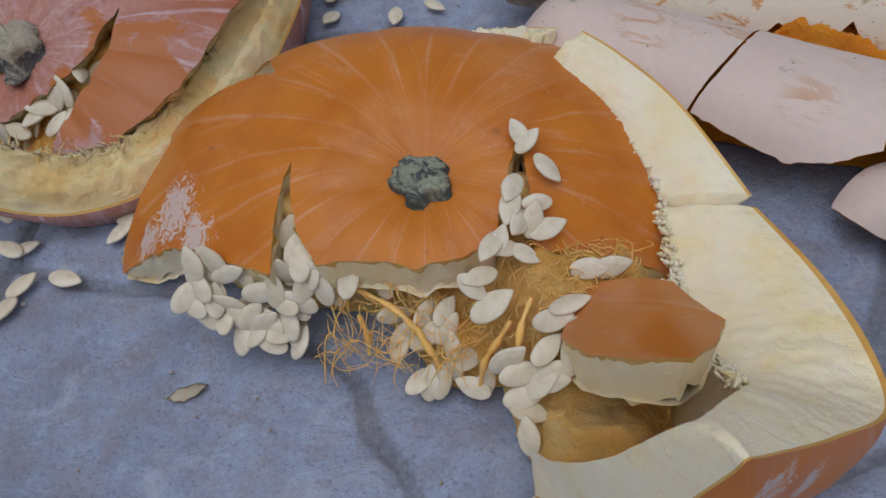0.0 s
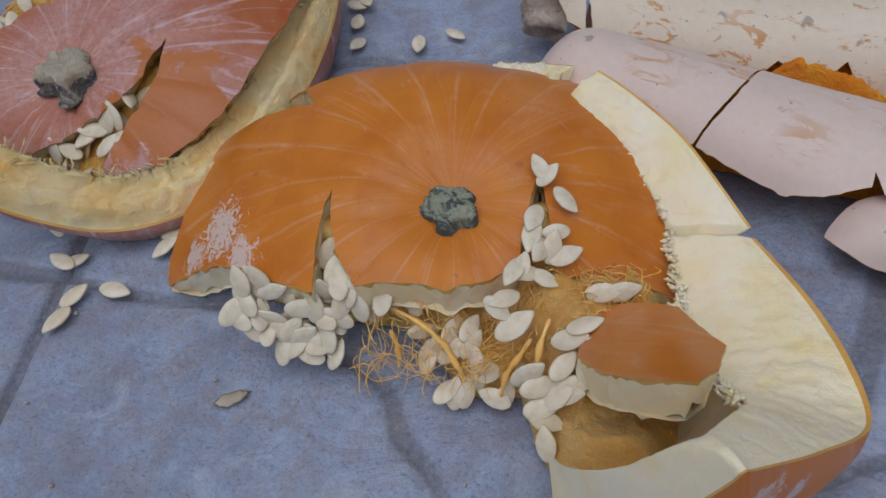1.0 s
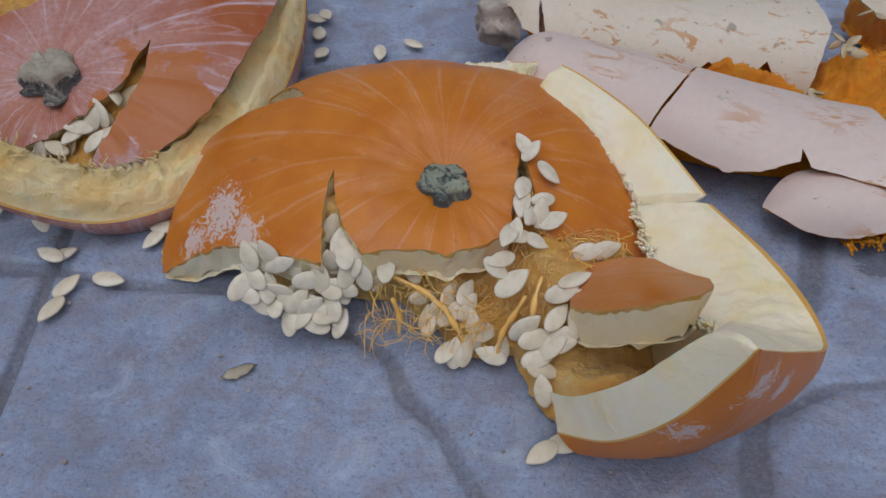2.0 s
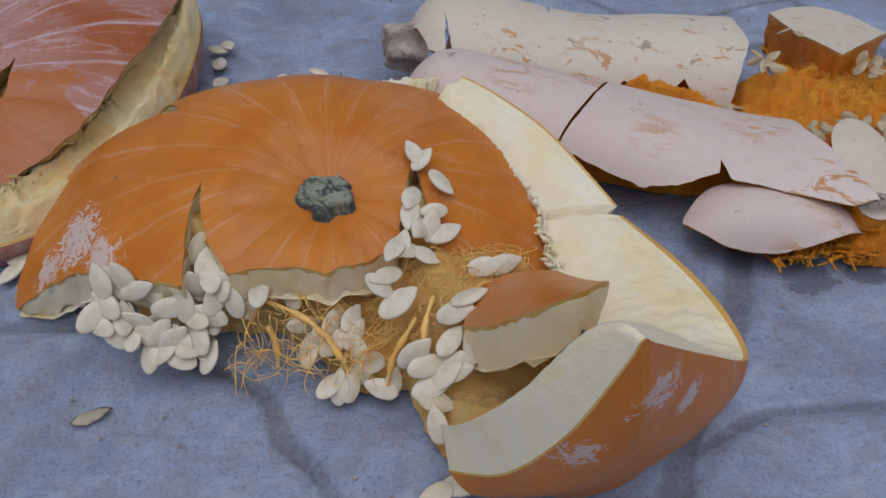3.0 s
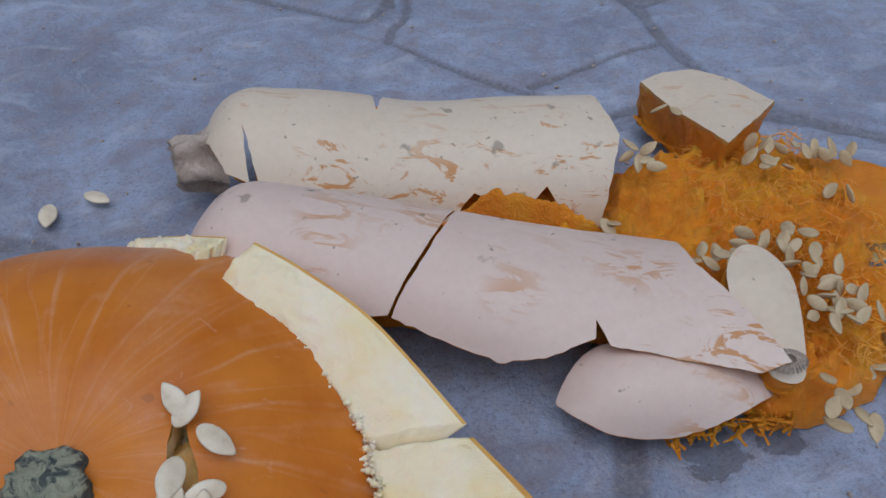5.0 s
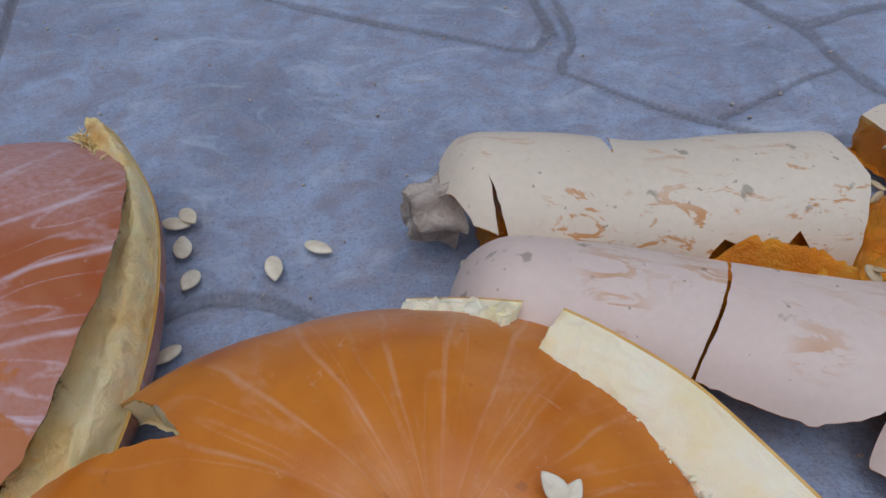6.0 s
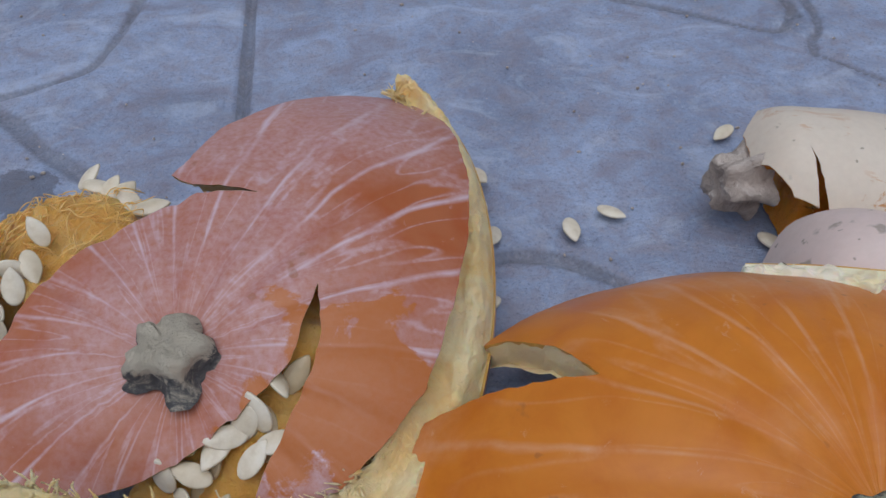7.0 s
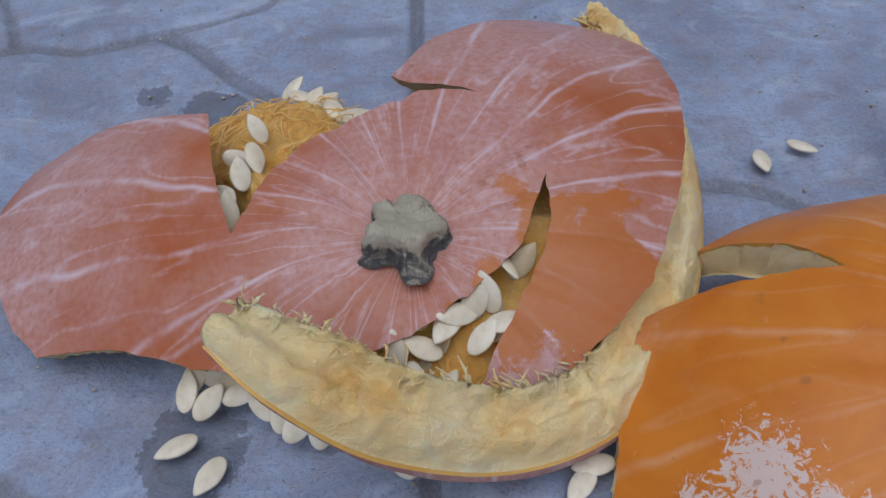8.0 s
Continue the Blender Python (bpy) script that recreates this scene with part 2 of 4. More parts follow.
def concrete_mat():
    m, n, l, b = mat("stamped_concrete", 0.46, 0.6)
    vec = coords(n)
    a = noise_tex(n, l, vec, 7, 9, 0.7, 0.6)
    c = noise_tex(n, l, vec, 45, 9, 0.74, 0.4)
    f = noise_tex(n, l, vec, 420, 4, 0.7)
    col = ramp(n, l, a, [(0.3, (0.160, 0.188, 0.275)), (0.5, (0.285, 0.342, 0.490)), (0.7, (0.385, 0.460, 0.635))])
    col = mix(n, l, ramp(n, l, c, grey(0.42, 0.64, 0.0, 0.7)), col, (0.285, 0.255, 0.285))
    col = mix(n, l, ramp(n, l, c, grey(0.28, 0.42, 0.6, 0.0)), col, (0.46, 0.49, 0.57))
    col = mix(n, l, ramp(n, l, f, grey(0.25, 0.46, 0.8, 0.0)), col, (0.075, 0.075, 0.09))
    col = mix(n, l, ramp(n, l, f, grey(0.58, 0.76, 0.0, 0.7)), col, (0.50, 0.49, 0.50))
    # brushed streaks left by the stamping
    along_x = n.new("ShaderNodeMapping")
    along_x.inputs["Scale"].default_value = (0.65, 1.0, 1.0)
    along_x.inputs["Rotation"].default_value = (0, 0, radians(12))
    l.new(vec, along_x.inputs["Vector"])
    s1 = noise_tex(n, l, along_x.outputs[0], 20, 8, 0.64, 1.2)
    col = mix(n, l, ramp(n, l, s1, grey(0.54, 0.66, 0.0, 0.45)), col, (0.51, 0.57, 0.69))
    col = mix(n, l, ramp(n, l, s1, grey(0.34, 0.46, 0.5, 0.0)), col, (0.205, 0.182, 0.215))
    # dirt that has gathered in the joints, by depth below the surface
    sep = n.new("ShaderNodeSeparateXYZ")
    l.new(vec, sep.inputs[0])
    grit = noise_tex(n, l, vec, 300, 3, 0.6)
    soil = ramp(n, l, grit, [(0.35, (0.06, 0.058, 0.065)), (0.6, (0.16, 0.15, 0.16)), (0.72, (0.27, 0.25, 0.25))])
    col = mix(n, l, ramp(n, l, arith(n, l, "MULTIPLY", sep.outputs[2], -250.0), grey(0.42, 0.85, 0.0, 0.55)), col, soil)
    # damp patches beside the broken fruit
    damp = None
    for dx, dy, dr in ((-0.385, 0.705, 0.030), (-0.435, 0.730, 0.016), (0.355, 0.345, 0.018), (0.395, 0.345, 0.014), (-0.345, 0.40, 0.030), (0.56, 0.40, 0.03)):
        d = n.new("ShaderNodeVectorMath")
        d.operation = "DISTANCE"
        l.new(vec, d.inputs[0])
        d.inputs[1].default_value = lay((dx, dy, 0))
        e = arith(n, l, "SUBTRACT", arith(n, l, "DIVIDE", d.outputs["Value"], dr), arith(n, l, "MULTIPLY", arith(n, l, "SUBTRACT", c, 0.5), 2.0))
        e = arith(n, l, "LESS_THAN", e, 0.9)
        damp = e if damp is None else arith(n, l, "MAXIMUM", damp, e)
    col = mix(n, l, arith(n, l, "MULTIPLY", damp, 0.55), col, (0.05, 0.05, 0.062))
    l.new(col, b.inputs["Base Color"])
    bump(n, l, b, arith(n, l, "ADD", arith(n, l, "ADD", arith(n, l, "MULTIPLY", s1, 1.2), c), arith(n, l, "MULTIPLY", f, 0.25)), 0.55, 0.007)
    return m


SEED = seed_mat()
SEED_T = seed_mat("tan_seed_coat", 0.70, 0.88)
STEM = stem_mat("grey_green_stem", (0.50, 0.52, 0.38), (0.16, 0.185, 0.175), (0.045, 0.055, 0.058), 0.0862)
STEM_B = stem_mat("brown_stem", (0.66, 0.58, 0.44), (0.15, 0.145, 0.14), (0.05, 0.05, 0.055), 0.0835)
STEM_S = stem_mat("tan_stem", (0.78, 0.70, 0.62), (0.62, 0.52, 0.44), (0.40, 0.31, 0.25))
SQUASH_Y = squash_mat("cream_squash_skin", (0.65, 0.545, 0.425), (0.68, 0.59, 0.475), 0.045)
SQUASH_P = squash_mat("pink_squash_skin", (0.66, 0.52, 0.46), (0.70, 0.58, 0.51), 0.085)
CONCRETE = concrete_mat()


# ---- building helpers ----
def part(name, bm, material, parent, label="", base=(0, 0, 0), smooth=True):
    me = bpy.data.meshes.new(name)
    origin = lay(base) if any(base) else Vector((0, 0, 0))
    for v in bm.verts:
        v.co = lay(v.co) - origin
    if smooth:
        for f in bm.faces:
            f.smooth = True
    bm.to_mesh(me)
    bm.free()
    for k in (material if isinstance(material, (list, tuple)) else [material]):
        me.materials.append(k)
    ob = new(name, me)
    if parent:
        ob.parent = parent
    return tagged(ob, label)


def thing(name, base, label, category, group=""):
    ob = new(name)
    ob.location = lay(base)
    ob.empty_display_size = 0.02
    return tagged(ob, label, category, group)


def rough(p, scale, amp, seed=0.0):
    return amp * noise.noise(Vector((p[0] * scale + seed, p[1] * scale - seed, (p[2] if len(p) > 2 else 0) * scale + 2 * seed)))


def curve(points, per, closed=True):
    """Catmull-Rom through points of any dimension."""
    P = [np.array(p, float) for p in points]
    n, out = len(P), []
    for i in range(n if closed else n - 1):
        a, b, c, d = (P[(i + k) % n] if closed else P[min(max(i + k, 0), n - 1)] for k in (-1, 0, 1, 2))
        for k in range(per):
            t = k / per
            out.append(0.5 * (2 * b + (c - a) * t + (2 * a - 5 * b + 4 * c - d) * t * t + (3 * b - a - 3 * c + d) * t ** 3))
    if not closed:
        out.append(P[-1])
    return out


def broken_edge(points, step, amp, seed):
    """A ragged closed outline through the corner points."""
    out, n = [], len(points)
    for i in range(n):
        a, b = np.array(points[i], float), np.array(points[(i + 1) % n], float)
        k = max(1, int(np.linalg.norm(b - a) / step))
        for j in range(k):
            p = a + (b - a) * j / k
            if j:
                p = p + np.array([rough(p, 140, amp, seed), rough(p, 140, amp, seed + 9)]) + np.array([rough(p, 480, amp * 0.5, seed), rough(p, 480, amp * 0.5, seed + 5)])
            out.append(p)
    return out


from mathutils.geometry import delaunay_2d_cdt


def sheet(outline, step):
    """Points and triangles that fill an outline; the outline comes first."""
    ring = [Vector((float(p[0]), float(p[1]))) for p in outline]
    xs, ys = [p.x for p in ring], [p.y for p in ring]
    inner = []
    rows = int((max(ys) - min(ys)) / (step * 0.87)) + 1
    for r in range(rows):
        y = min(ys) + r * step * 0.87
        x = min(xs) + (r % 2) * step / 2
        while x < max(xs):
            inside, near = False, False
            for i in range(len(ring)):
                a, b = ring[i], ring[i - 1]
                if (a.y > y) != (b.y > y) and x < (b.x - a.x) * (y - a.y) / (b.y - a.y) + a.x:
                    inside = not inside
                if abs(a.x - x) < step * 0.4 and abs(a.y - y) < step * 0.4:
                    near = True
            if inside and not near:
                inner.append(Vector((x, y)))
            x += step
    n = len(ring)
    v, e, f, ov, oe, of = delaunay_2d_cdt(ring + inner, [(i, (i + 1) % n) for i in range(n)], [list(range(n))], 1, 1e-6)
    where = {}
    for i, o in enumerate(ov):
        for k in o:
            where[k] = i
    return v, f, [where[i] for i in range(n)]


def shell(root, base, outline, height, thick, skin, flesh, step=0.005, lean=0.35, names=("rind", "flesh"), edge=None, fur=0.0015, seed=1.0, floor=0.0015, labels=("", "")):
    """A broken piece of wall: rind above, ragged flesh along the break and below."""
    v, f, ring = sheet(outline, step)
    z = [height(p.x, p.y) for p in v]
    bm = bmesh.new()
    vs = [bm.verts.new((p.x, p.y, max(h, floor + 0.001))) for p, h in zip(v, z)]
    for t in f:
        try:
            bm.faces.new([vs[i] for i in t])
        except ValueError:
            pass
    bmesh.ops.recalc_face_normals(bm, faces=bm.faces)
    if sum(q.normal.z for q in bm.faces) < 0:
        bmesh.ops.reverse_faces(bm, faces=bm.faces)
    part(names[0], bm, skin, root, labels[0], base)
    # the break
    bm = bmesh.new()
    n = len(ring)
    rows = []
    turn = 1 if sum(v[ring[j - 1]].x * v[ring[j]].y - v[ring[j]].x * v[ring[j - 1]].y for j in range(n)) > 0 else -1
    depth_rows = (0.0, 0.09, 0.3, 0.55, 0.8, 1.0)
    for k, d in enumerate(depth_rows):
        row = []
        for j in range(n):
            i = ring[j]
            a, b = v[ring[(j - 2) % n]], v[ring[(j + 2) % n]]
            t = b - a
            nn = turn * Vector((-t.y, t.x)).normalized() if t.length > 1e-9 else Vector((0, 0))
            top = max(z[i], floor + 0.001)
            th = thick * (1 + 4.0 * rough((v[i].x, v[i].y), 60, 0.1, seed))
            low = max(floor, top - th)
            zz = top + (low - top) * d
            away = th * lean * d
            p = v[i] + nn * away
            w = fur * (0 if k == 0 else 1)
            row.append(bm.verts.new((p.x + rough((p.x, p.y, zz), 230, w, seed), p.y + rough((p.x, p.y, zz), 230, w, seed + 3), zz + (rough((p.x, p.y, zz), 400, w * 1.5, seed + 7) if k > 1 else 0))))
        rows.append(row)
    for k in range(len(rows) - 1):
        for j in range(n):
            q = bm.faces.new((rows[k][j], rows[k][(j + 1) % n], rows[k + 1][(j + 1) % n], rows[k + 1][j]))
            q.material_index = 1 if k == 0 else 0
    # underside
    rim = [v[i] for i in ring]
    under = []
    for p, h in zip(v, z):
        k = min(1.0, min((p - q).length for q in rim) / (thick * lean)) if lean > 0.6 else 1.0
        under.append(bm.verts.new((p.x, p.y, max(floor, max(h, floor) - 0.0004 - k * (thick * 0.95 + rough((p.x, p.y), 90, 0.003, seed))))))
    for t in f:
        try:
            bm.faces.new([under[i] for i in reversed(t)])
        except ValueError:
            pass
    bmesh.ops.recalc_face_normals(bm, faces=bm.faces)
    part(names[1], bm, [flesh, edge or EDGE], root, labels[1], base)


def strip(root, base, stations, per, skin, flesh, bulge=0.02, fur=0.002, seed=3.0, names=("rind", "flesh"), labels=("", ""), groove=0.0, calm=2.0):
    """A curved length of wall. Each station: outer rim, inner rim, foot of the rind, foot of the inside."""
    rows = curve([np.array(s, float).ravel() for s in stations], per, closed=False)
    skin_bm, flesh_bm = bmesh.new(), bmesh.new()
    outer, inner = [], []
    K, M = 10, 22
    for i, r in enumerate(rows):
        o, a, b, d = r.reshape(4, 3)
        u = o - a
        u[2] = 0
        u = u / (np.linalg.norm(u) + 1e-9)
        line = []
        for k in range(K + 1):
            t = k / K
            p = o + (b - o) * t + u * bulge * math.sin(math.pi * min(1, t * 1.05)) * (1 - 0.3 * t)
            p = p + u * 0.0015 * math.cos(i * 0.35) * math.sin(math.pi * t)
            line.append(p)
        outer.append(line)
        loop = []
        for k in range(M + 7):
            if k <= 1:
                p = o + (a - o) * (0.045 * k)
            elif k <= M + 1:
                s = (k - 1) / M
                p = o + (a - o) * (0.045 + 0.955 * s)
                p = p + np.array([0, 0, 1]) * (0.003 * math.sin(math.pi * s) + groove * math.sin(2 * math.pi * s))
            else:
                s = (k - M - 1) / 5
                p = a + (d - a) * s + u * 0.3 * bulge * math.sin(math.pi * s)
            if k > 1:
                w = fur if i < calm * len(rows) else fur * 0.3
                clump = max(0.0, rough(p, 95, 1.0, seed + 11)) * max(0.0, (6 * s - 1.5) / 4) if k <= M + 1 else 0.0
                p = p + np.array([0, 0, 1]) * clump * w * 1.6
                p = p + np.array([rough(p, 120, w, seed), rough(p, 120, w, seed + 4), rough(p, 160, w * 1.4, seed + 8)]) + np.array([rough(p, 420, w * 0.6, seed), rough(p, 420, w * 0.6, seed + 2), rough(p, 420, w * 0.8, seed + 6)])
            loop.append(flesh_bm.verts.new(p))
        inner.append(loop)
    lines = np.array(outer)
    for k in range(1, K + 1):
        w = int(round(per * 0.9 * min(1, k / 5)))
        pad = np.concatenate([np.repeat(lines[:1, k], w, 0), lines[:, k], np.repeat(lines[-1:, k], w, 0)])
        lines[:, k] = np.stack([pad[i:i + 2 * w + 1].mean(0) for i in range(len(rows))])
    outer = [[skin_bm.verts.new(p) for p in line] for line in lines]
    for i in range(len(rows) - 1):
        for k in range(K):
            skin_bm.faces.new((outer[i][k], outer[i + 1][k], outer[i + 1][k + 1], outer[i][k + 1]))
        for k in range(M + 6):
            q = flesh_bm.faces.new((inner[i][k], inner[i][k + 1], inner[i + 1][k + 1], inner[i + 1][k]))
            q.material_index = 1 if k == 0 else 0
    for end in (0, -1):
        r = rows[end].reshape(4, 3)
        c = flesh_bm.verts.new(r.mean(0))
        feet = [flesh_bm.verts.new(v.co) for v in outer[end]][1:]
        ring = list(inner[end]) + feet[::-1]
        for i in range(len(ring)):
            flesh_bm.faces.new((ring[i], ring[(i + 1) % len(ring)], c))
    for b in (skin_bm, flesh_bm):
        bmesh.ops.recalc_face_normals(b, faces=b.faces)
    part(names[0], skin_bm, skin, root, labels[0], base)
    part(names[1], flesh_bm, [flesh, EDGE], root, labels[1], base)


def heap(outline, height, lump, seed, step=0.004, fine=1.0):
    """A wet heap of pulp on a closed outline."""
    v, f, ring = sheet(outline, step)
    edge = set(ring)
    rim = [v[i] for i in ring]
    bm = bmesh.new()
    vs = []
    for i, p in enumerate(v):
        d = min((p - q).length for q in rim)
        k = 0.0 if i in edge else min(1.0, d / 0.018) ** 0.6
        h = height(p.x, p.y)
        h = h * k + k * (rough((p.x, p.y), 45, lump, seed) + rough((p.x, p.y), 120, lump * 0.7 * fine, seed + 3) + abs(rough((p.x, p.y), 260, lump * 0.6 * fine, seed + 5)))
        vs.append(bm.verts.new((p.x, p.y, max(0.001 if i in edge else 0.0025, h))))
    for t in f:
        try:
            bm.faces.new([vs[i] for i in t])
        except ValueError:
            pass
    bmesh.ops.recalc_face_normals(bm, faces=bm.faces)
    if sum(q.normal.z for q in bm.faces) < 0:
        bmesh.ops.reverse_faces(bm, faces=bm.faces)
    return bm


def tube(bm, pts, radius, sides=5):
    P = [Vector(p) for p in curve(pts, 4, closed=False)]
    rings = []
    for i, p in enumerate(P):
        t = (P[min(i + 1, len(P) - 1)] - P[max(i - 1, 0)]).normalized()
        a = t.cross(Vector((0.3, 0.2, 1))).normalized()
        b = t.cross(a)
        r = radius * (0.35 + 0.65 * math.sin(math.pi * (0.08 + 0.84 * i / (len(P) - 1)))) * (1 + 0.35 * math.sin(i * 1.7))
        rings.append([bm.verts.new(p + a * r * math.cos(2 * math.pi * k / sides) + b * r * math.sin(2 * math.pi * k / sides)) for k in range(sides)])
    for i in range(len(rings) - 1):
        for k in range(sides):
            bm.faces.new((rings[i][k], rings[i][(k + 1) % sides], rings[i + 1][(k + 1) % sides], rings[i + 1][k]))


def strands(count, box, rng, radius=0.0009, length=0.03, top=None):
    """Many short fibres over a stretch of pulp."""
    bm = bmesh.new()
    for _ in range(count):
        x, y = rng.uniform(box[0], box[1]), rng.uniform(box[2], box[3])
        a, L = rng.uniform(0, 6.283), length * rng.uniform(0.5, 1.2)
        pts = []
        for k in range(4):
            s = k / 3
            px, py = x + math.cos(a) * L * (s - 0.5) + rng.gauss(0, 0.0025), y + math.sin(a) * L * (s - 0.5) + rng.gauss(0, 0.0025)
            pts.append((px, py, max(0.002, top(px, py) + 0.0015 + rng.uniform(0, 0.006) * math.sin(math.pi * s))))
        tube(bm, pts, radius * rng.uniform(0.6, 1.4), 4)
    return bm


def stem_stub(bm, centre, r, tall, lobes, seed, tilt=(0, 0)):
    rings, N = [], 44
    for k, (s, q) in enumerate(((1.22, 0.0), (1.05, 0.14), (0.97, 0.4), (0.95, 0.7), (0.9, 0.9), (0.74, 1.0), (0.45, 0.96), (0.2, 0.93))):
        ring = []
        for j in range(N):
            a = 2 * math.pi * j / N
            star = 1 + 0.21 * math.cos(lobes * a + seed) * (1.15 - 0.5 * q)
            rr = r * s * star * (1 + rough((math.cos(a), math.sin(a), q), 2.2, 0.22, seed))
            p = Vector((centre[0] + rr * math.cos(a) + tilt[0] * q * tall, centre[1] + rr * math.sin(a) + tilt[1] * q * tall, centre[2] + tall * q))
            p += Vector((rough(p, 300, 0.0016, seed), rough(p, 300, 0.0016, seed + 3), rough(p, 260, 0.0035 * q, seed + 6)))
            ring.append(bm.verts.new(p))
        rings.append(ring)
    for k in range(len(rings) - 1):
        for j in range(N):
            bm.faces.new((rings[k][j], rings[k][(j + 1) % N], rings[k + 1][(j + 1) % N], rings[k + 1][j]))
    bm.faces.new(rings[-1])
    bmesh.ops.recalc_face_normals(bm, faces=bm.faces)


# ---- ground: stamped concrete with imprinted joints ----
JOINTS = [
    (0.0035, [(-0.23, 1.5), (-0.23, 0.88), (-0.232, 0.70), (-0.227, 0.38), (-0.222, -0.6)]),
    (0.007, [(-1.0, 0.74), (-0.70, 0.78), (-0.57, 0.815), (-0.511, 0.807), (-0.454, 0.829), (-0.385, 0.857), (-0.354, 0.898), (-0.33, 1.05), (-0.30, 1.4)]),
    (0.006, [(-0.57, 0.815), (-0.602, 0.885), (-0.66, 1.0), (-0.8, 1.3)]),
    (0.009, [(-0.45, 0.83), (-0.414, 0.80), (-0.379, 0.755), (-0.338, 0.713), (-0.30, 0.66), (-0.228, 0.58)]),
    (0.006, [(-0.225, 0.345), (-0.16, 0.33), (-0.09, 0.322), (0.004, 0.273), (0.023, 0.237), (0.045, 0.209), (0.062, 0.174), (0.10, 0.09), (0.13, -0.1), (0.2, -0.6)]),
    (0.010, [(0.36, 0.47), (0.33, 0.40), (0.312, 0.352), (0.299, 0.316), (0.277, 0.269), (0.246, 0.227), (0.225, 0.17), (0.22, 0.05), (0.3, -0.5)]),
    (0.004, [(0.25, 0.215), (0.29, 0.235), (0.343, 0.238), (0.397, 0.236), (0.55, 0.25), (0.9, 0.2)]),
    (0.005, [(-0.1, 1.08), (0.037, 0.979), (0.11, 0.925), (0.177, 0.881), (0.235, 0.842), (0.262, 0.87), (0.268, 0.916), (0.27, 1.4)]),
    (0.005, [(0.29, 1.4), (0.288, 0.91), (0.262, 0.82), (0.255, 0.80)]),
    (0.004, [(0.255, 0.80), (0.33, 0.715), (0.39, 0.67)]),
    (0.009, [(0.42, 1.2), (0.46, 0.92), (0.494, 0.824), (0.497, 0.752), (0.523, 0.661), (0.58, 0.60), (0.75, 0.5)]),
    (0.007, [(0.494, 0.824), (0.60, 0.845), (0.80, 0.84), (1.2, 0.9)]),
    (0.004, [(0.358, 0.704), (0.40, 0.72), (0.456, 0.743), (0.497, 0.752)]),
    (0.007, [(-0.13, 0.555), (-0.10, 0.57), (-0.074, 0.582), (-0.048, 0.591), (-0.02, 0.585), (0.011, 0.563), (0.04, 0.53)]),
    (0.006, [(0.36, 0.63), (0.43, 0.655), (0.50, 0.64), (0.58, 0.60)]),
    (0.008, [(-0.75, 0.35), (-0.50, 0.40), (-0.40, 0.37), (-0.225, 0.345)]),
]


def ground():
    xs = np.concatenate([[-60, -20, -6, -2.2], np.arange(-0.95, 0.951, 0.0046), [2.2, 6, 20, 60]])
    ys = np.concatenate([[-60, -20, -6, -1.8], np.arange(-0.15, 1.351, 0.0046), [2.8, 7, 20, 60]])
    X, Y = np.meshgrid(xs, ys)
    Z = np.zeros_like(X)
    wob = np.array([[noise.noise(Vector((x * 30, y * 30, 0))) for x in xs] for y in ys])
    wide = np.array([[noise.noise(Vector((x * 7, y * 7, 4))) for x in xs] for y in ys])
    slate = np.array([[noise.fractal(Vector((x * 16, y * 34, 9)), 1.0, 2.0, 4) for x in xs] for y in ys])
    for width, line in JOINTS:
        line = [lay((*p, 0))[:2] for p in line]
        P = np.array(curve(line, 5, closed=False)) if width != 0.0035 else np.array(line)
        D = np.full(X.shape, 9.0)
        for a, b in zip(P[:-1], P[1:]):
            ab = b - a
            t = np.clip(((X - a[0]) * ab[0] + (Y - a[1]) * ab[1]) / (ab @ ab), 0, 1)
            D = np.minimum(D, np.hypot(X - a[0] - t * ab[0], Y - a[1] - t * ab[1]))
        w = 0.78 * width * (1 + 0.45 * wob) if width != 0.0035 else width
        dep = 0.0042 if width > 0.0035 else 0.010
        Z = np.minimum(Z, -dep * np.clip(1.35 - D / w, 0, 1))
    near = (np.abs(X) < 0.95) & (Y > -0.16) & (Y < 1.36)
    Z = Z + np.where(near, 0.0011 * wide + 0.0009 * slate - 0.0012, 0)
    Z = np.minimum(Z, 0.0004)
    n = len(xs)
    verts = np.stack([X, Y, Z], -1).reshape(-1, 3)
    faces = [(r * n + c, r * n + c + 1, (r + 1) * n + c + 1, (r + 1) * n + c) for r in range(len(ys) - 1) for c in range(n - 1)]
    me = bpy.data.meshes.new("ground")
    me.from_pydata(verts.tolist(), [], faces)
    me.polygons.foreach_set("use_smooth", [True] * len(faces))
    me.materials.append(CONCRETE)
    tagged(new("ground", me), "blue-grey stamped concrete patio with wavy imprinted joints", "ground", kind="structure")


ground()


# ---- orange pumpkin, smashed ----
SA = (0.053, 0.346)


def dome_a(x, y):
    back = y - 0.41
    r = math.hypot(x - 0.035, back if back < 0.025 else 0.025 + (back - 0.025) * 1.55)
    z = 0.088 * (1 - (r / 0.2) ** 2.4)
    dx, dy = x - SA[0], y - SA[1]
    d, a = math.hypot(dx, dy), math.atan2(dy, dx)
    rib = abs(math.cos(a * 6.5 + 0.4 + 0.25 * math.sin(a * 3))) ** 14
    z -= 0.0013 * rib * min(1, d / 0.05) * min(1, max(0, 1.25 - d / 0.25))
    z -= 0.013 * math.exp(-((d / 0.032) ** 2))
    return max(z, 0.001) + rough((x, y), 18, 0.0016, 2)


